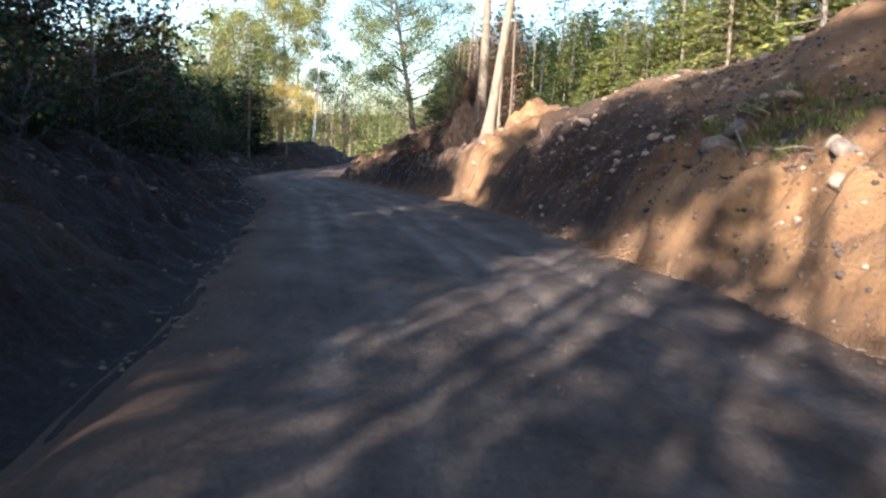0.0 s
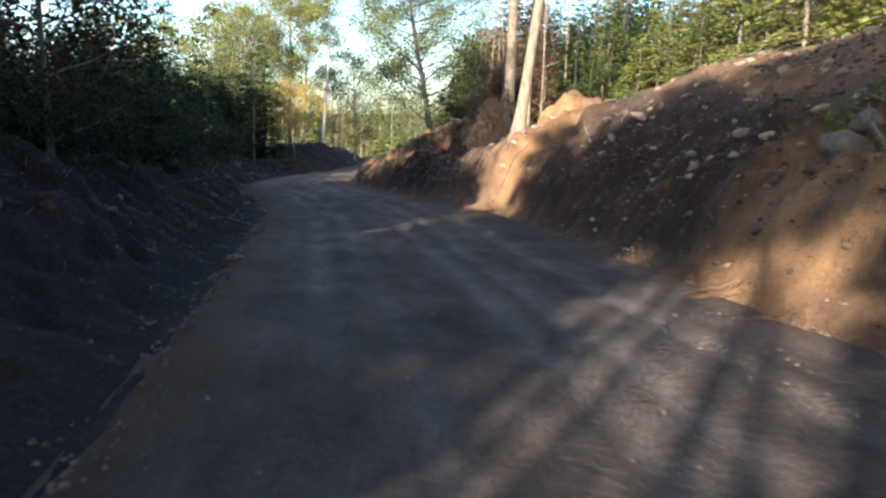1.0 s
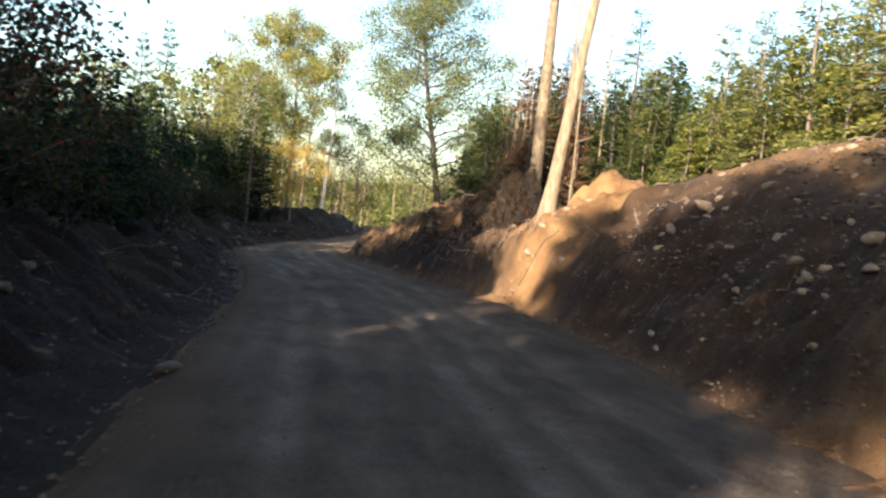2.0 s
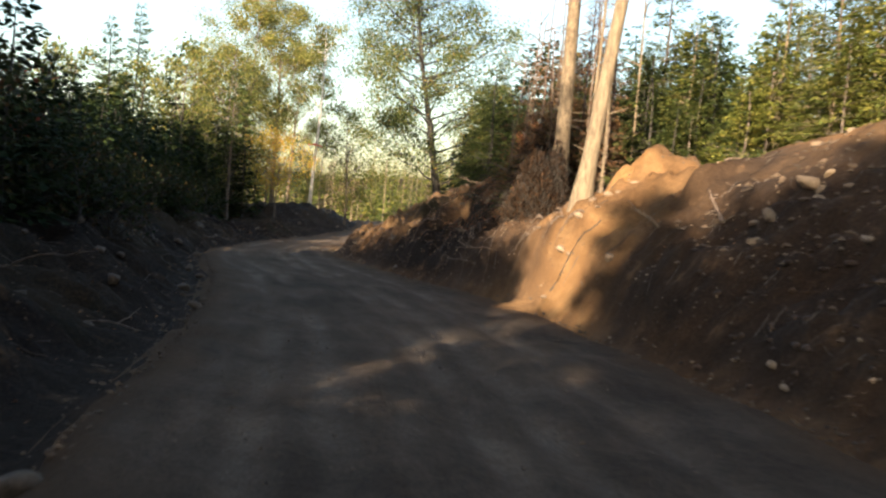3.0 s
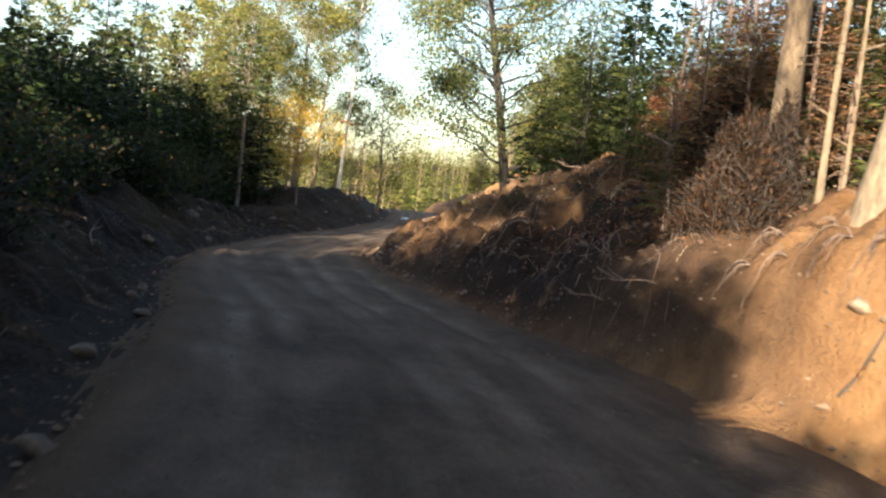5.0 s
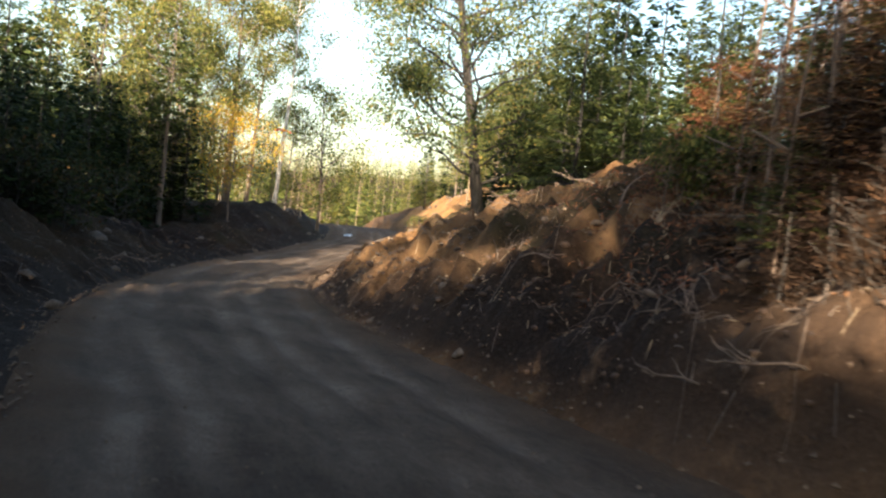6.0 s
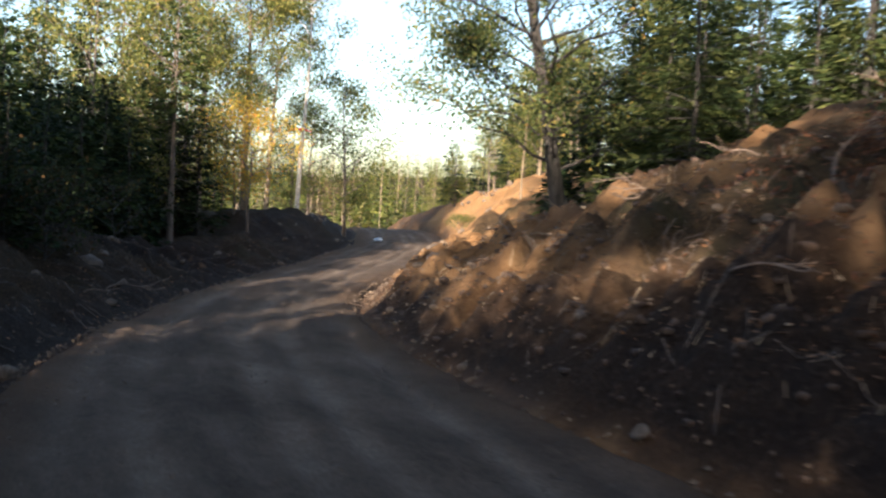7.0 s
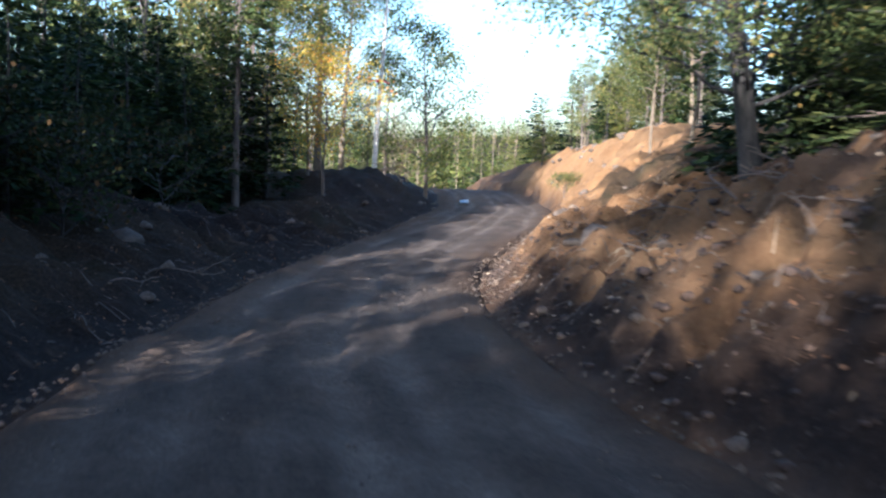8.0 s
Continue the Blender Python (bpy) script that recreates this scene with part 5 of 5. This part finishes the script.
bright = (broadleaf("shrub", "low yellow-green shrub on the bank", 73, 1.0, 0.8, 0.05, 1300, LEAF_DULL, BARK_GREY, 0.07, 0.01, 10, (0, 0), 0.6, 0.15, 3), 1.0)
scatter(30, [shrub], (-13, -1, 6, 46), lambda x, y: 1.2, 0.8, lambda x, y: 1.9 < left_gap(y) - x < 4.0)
for x, y, h in ((0.45, 30.2, 1.2), (0.8, 30.1, 1.5), (1.0, 30.35, 1.7), (0.6, 30.55, 1.5), (1.25, 30.0, 1.3), (0.15, 30.4, 0.9), (0.9, 30.8, 1.6)):
    plant(dark_fir, x, y, h)
for x, y, h in ((0.5, 30.7, 3.2), (0.95, 30.55, 3.8), (0.2, 31.2, 2.4), (0.7, 31.3, 3.6), (1.7, 30.6, 4.4), (1.1, 31.8, 3.8), (1.9, 32.0, 4.8)):
    plant(dead_fir if h < 2.6 else tall_dead_fir, x, y, h)
for x, y, h in ((0.35, 34.25, 0.95), (0.65, 34.0, 0.8), (0.1, 34.5, 0.6), (3.8, 29.4, 0.8), (4.6, 28.6, 0.7), (6.2, 25.8, 0.7), (-5.0, 60.5, 0.6)):
    plant(bright, x, y, h)


# Small high crowns behind the start of the way, unseen and added for shade
for across, ahead, h in ((-0.35, -12.5, 8.2), (-1.0, -15.0, 9.4), (0.1, -16.5, 9.9), (-0.6, -17.5, 9.4)):
    plant(high_crown, 0.959 * across + 0.284 * ahead, -0.284 * across + 0.959 * ahead, h)


def strewn():
    """Fallen leaves and twigs on the banks, and thin grass on the slope."""
    r = np.random.RandomState(19)
    leaves, twigs, blades = Build(), Build(), Build()
    n = 22000
    y = np.where(r.rand(n) < 0.5, r.uniform(28.5, 46, n), r.uniform(12, 56, n))
    left = r.rand(n) < 0.22
    x = np.where(left, road_left(y) - r.uniform(0.3, 5, n), road_right(y) + r.uniform(0.5, 5, n))
    keep = left | (y > 29) | (r.rand(n) < 0.25)
    x, y = x[keep], y[keep]
    places = np.stack([x, y, terrain(x, y)[0] + 0.012], 1)
    ways = unit(r.normal(0, 1, (len(x), 3)) * [1, 1, 0.35])
    leaves.leaves(places, ways, unit(np.cross(ways, [0, 0, 1]) + r.normal(0, 0.25, (len(x), 3))), r.uniform(0.03, 0.08, len(x)), r.uniform(0.02, 0.045, len(x)))
    rust = Build()
    n = 5200
    px, py = r.normal(0.25, 0.75, n), r.normal(33.6, 0.75, n)
    px[: n // 3], py[: n // 3] = r.normal(-0.6, 0.6, n // 3), r.normal(35.6, 0.7, n // 3)
    px[: n // 6], py[: n // 6] = r.normal(-0.5, 0.5, n // 6), r.normal(31.6, 0.6, n // 6)
    ok = px > road_right(py) + 0.9
    px, py = px[ok], py[ok]
    ways = unit(r.normal(0, 1, (len(px), 3)) * [1, 1, 0.45] + [0, 0, 0.15])
    rust.leaves(np.stack([px, py, terrain(px, py)[0] + r.uniform(0.0, 0.06, len(px))], 1), ways, unit(np.cross(ways, [0, 0, 1]) + r.normal(0, 0.3, (len(px), 3))), r.uniform(0.05, 0.13, len(px)), r.uniform(0.014, 0.03, len(px)))
    tagged(new("rust_needle_litter", rust.mesh("rust_needle_litter", NEEDLE_RUST)), "rust-red fir needles and twigs littering the bank", "leaves", kind="stuff")
    for k in range(1300):
        yy = r.uniform(28.5, 46) if r.rand() < 0.5 else r.uniform(12, 52)
        xx = float(road_left(yy)) - r.uniform(0.3, 4) if r.rand() < 0.35 else float(road_right(yy)) + r.uniform(0.3, 4.5)
        a, m = r.uniform(0, 6.28), 0.07 + 0.3 * r.rand() ** 2
        zz = gz(xx, yy) + 0.015
        e = gz(xx + math.cos(a) * m * 0.5, yy + math.sin(a) * m * 0.5) + 0.02 - zz
        twigs.tube([(xx, yy, zz), (xx + math.cos(a) * m * 0.5, yy + math.sin(a) * m * 0.5, zz + e), (xx + math.cos(a) * m, yy + math.sin(a) * m, gz(xx + math.cos(a) * m, yy + math.sin(a) * m) + 0.02)], [0.006, 0.005, 0.003], 3)
    for k in range(1100):
        yy = r.uniform(8, 18)
        xx = float(road_right(yy)) + r.uniform(1.5, 3.6)
        if vnoise(xx * 0.9, yy * 0.9, 5) < 0.5:
            continue
        c = np.array([xx, yy, gz(xx, yy)]) + r.normal(0, 0.05, (12, 3)) * [1, 1, 0]
        w = unit(r.normal(0, 0.45, (12, 3)) + [0, 0, 1])
        blades.leaves(c, w, unit(np.cross(w, r.normal(0, 1, (12, 3)))), r.uniform(0.08, 0.22, 12), 0.014)
    chips = Build()
    for k in range(300):
        yy = r.uniform(28.7, 34.5) if r.rand() < 0.65 else r.uniform(34.5, 44)
        xx = float(road_right(yy)) + r.uniform(0.4, 3.4)
        a, m = r.uniform(0, 6.28), 0.03 + 0.09 * r.rand() ** 2
        ex, ey = xx + math.cos(a) * m, yy + math.sin(a) * m
        chips.tube([(xx, yy, gz(xx, yy) + 0.012), (ex, ey, gz(ex, ey) + 0.02 + 0.3 * m * r.rand())], [0.003 + 0.005 * r.rand(), 0.002], 4)
    tagged(new("wood_splinters", chips.mesh("wood_splinters", STRAW)), "pale splinters of broken wood in the torn earth", "twigs", kind="stuff")
    tagged(new("fallen_leaves", leaves.mesh("fallen_leaves", NEEDLE_DEAD)), "brown fallen leaves strewn over the banks", "leaves", kind="stuff")
    tagged(new("fallen_twigs", twigs.mesh("fallen_twigs", BARK_GREY)), "broken twigs strewn over the banks", "twigs", kind="stuff")
    tagged(new("grass", blades.mesh("grass", GRASS)), "thin green grass tufts on the earth bank", "grass", kind="stuff")


strewn()


def ribbon(x, y, z):
    """A red marking ribbon tied round the birch."""
    m, t, p = nodes_of("red_ribbon")
    p.inputs["Base Color"].default_value, p.inputs["Roughness"].default_value = (0.6, 0.06, 0.04, 1), 0.5
    b = Build()
    b.tube([(x, y, z - 0.06), (x, y, z + 0.06)], [0.13, 0.125], 12)
    for dx, dz in ((0.5, -0.12), (-0.45, -0.05)):
        b.tube([(x, y - 0.12, z), (x + dx * 0.5, y - 0.15, z + dz * 0.3), (x + dx, y - 0.15, z + dz)], [0.04, 0.035, 0.03], 4)
    tagged(new("marker_ribbon", b.mesh("marker_ribbon", m)), "red marking ribbon tied round a birch trunk", "ribbon")


ribbon(-13.55, 71.0, 5.45)


def wrapper(x, y):
    """A scrap of pale plastic on the road."""
    m, t, p = nodes_of("pale_plastic")
    tone = ramp_node(t, noise_node(t, coords_of(t), 9, 3), [(0.4, (0.25, 0.4, 0.55)), (0.6, (0.75, 0.78, 0.8))])
    t.links.new(tone, p.inputs["Base Color"])
    p.inputs["Roughness"].default_value = 0.35
    bm = bmesh.new()
    bmesh.ops.create_icosphere(bm, subdivisions=3, radius=0.2)
    for v in bm.verts:
        v.co *= 1 + 0.7 * noise.noise(v.co * 9)
        v.co.z *= 0.4
    me = bpy.data.meshes.new("wrapper")
    bm.to_mesh(me)
    bm.free()
    me.materials.append(m)
    ob = new("wrapper", me)
    ob.location = (x, y, float(road_level(y)) + 0.08)
    tagged(ob, "crumpled pale plastic scrap lying on the road", "litter")


wrapper(-9.3, 69.5)
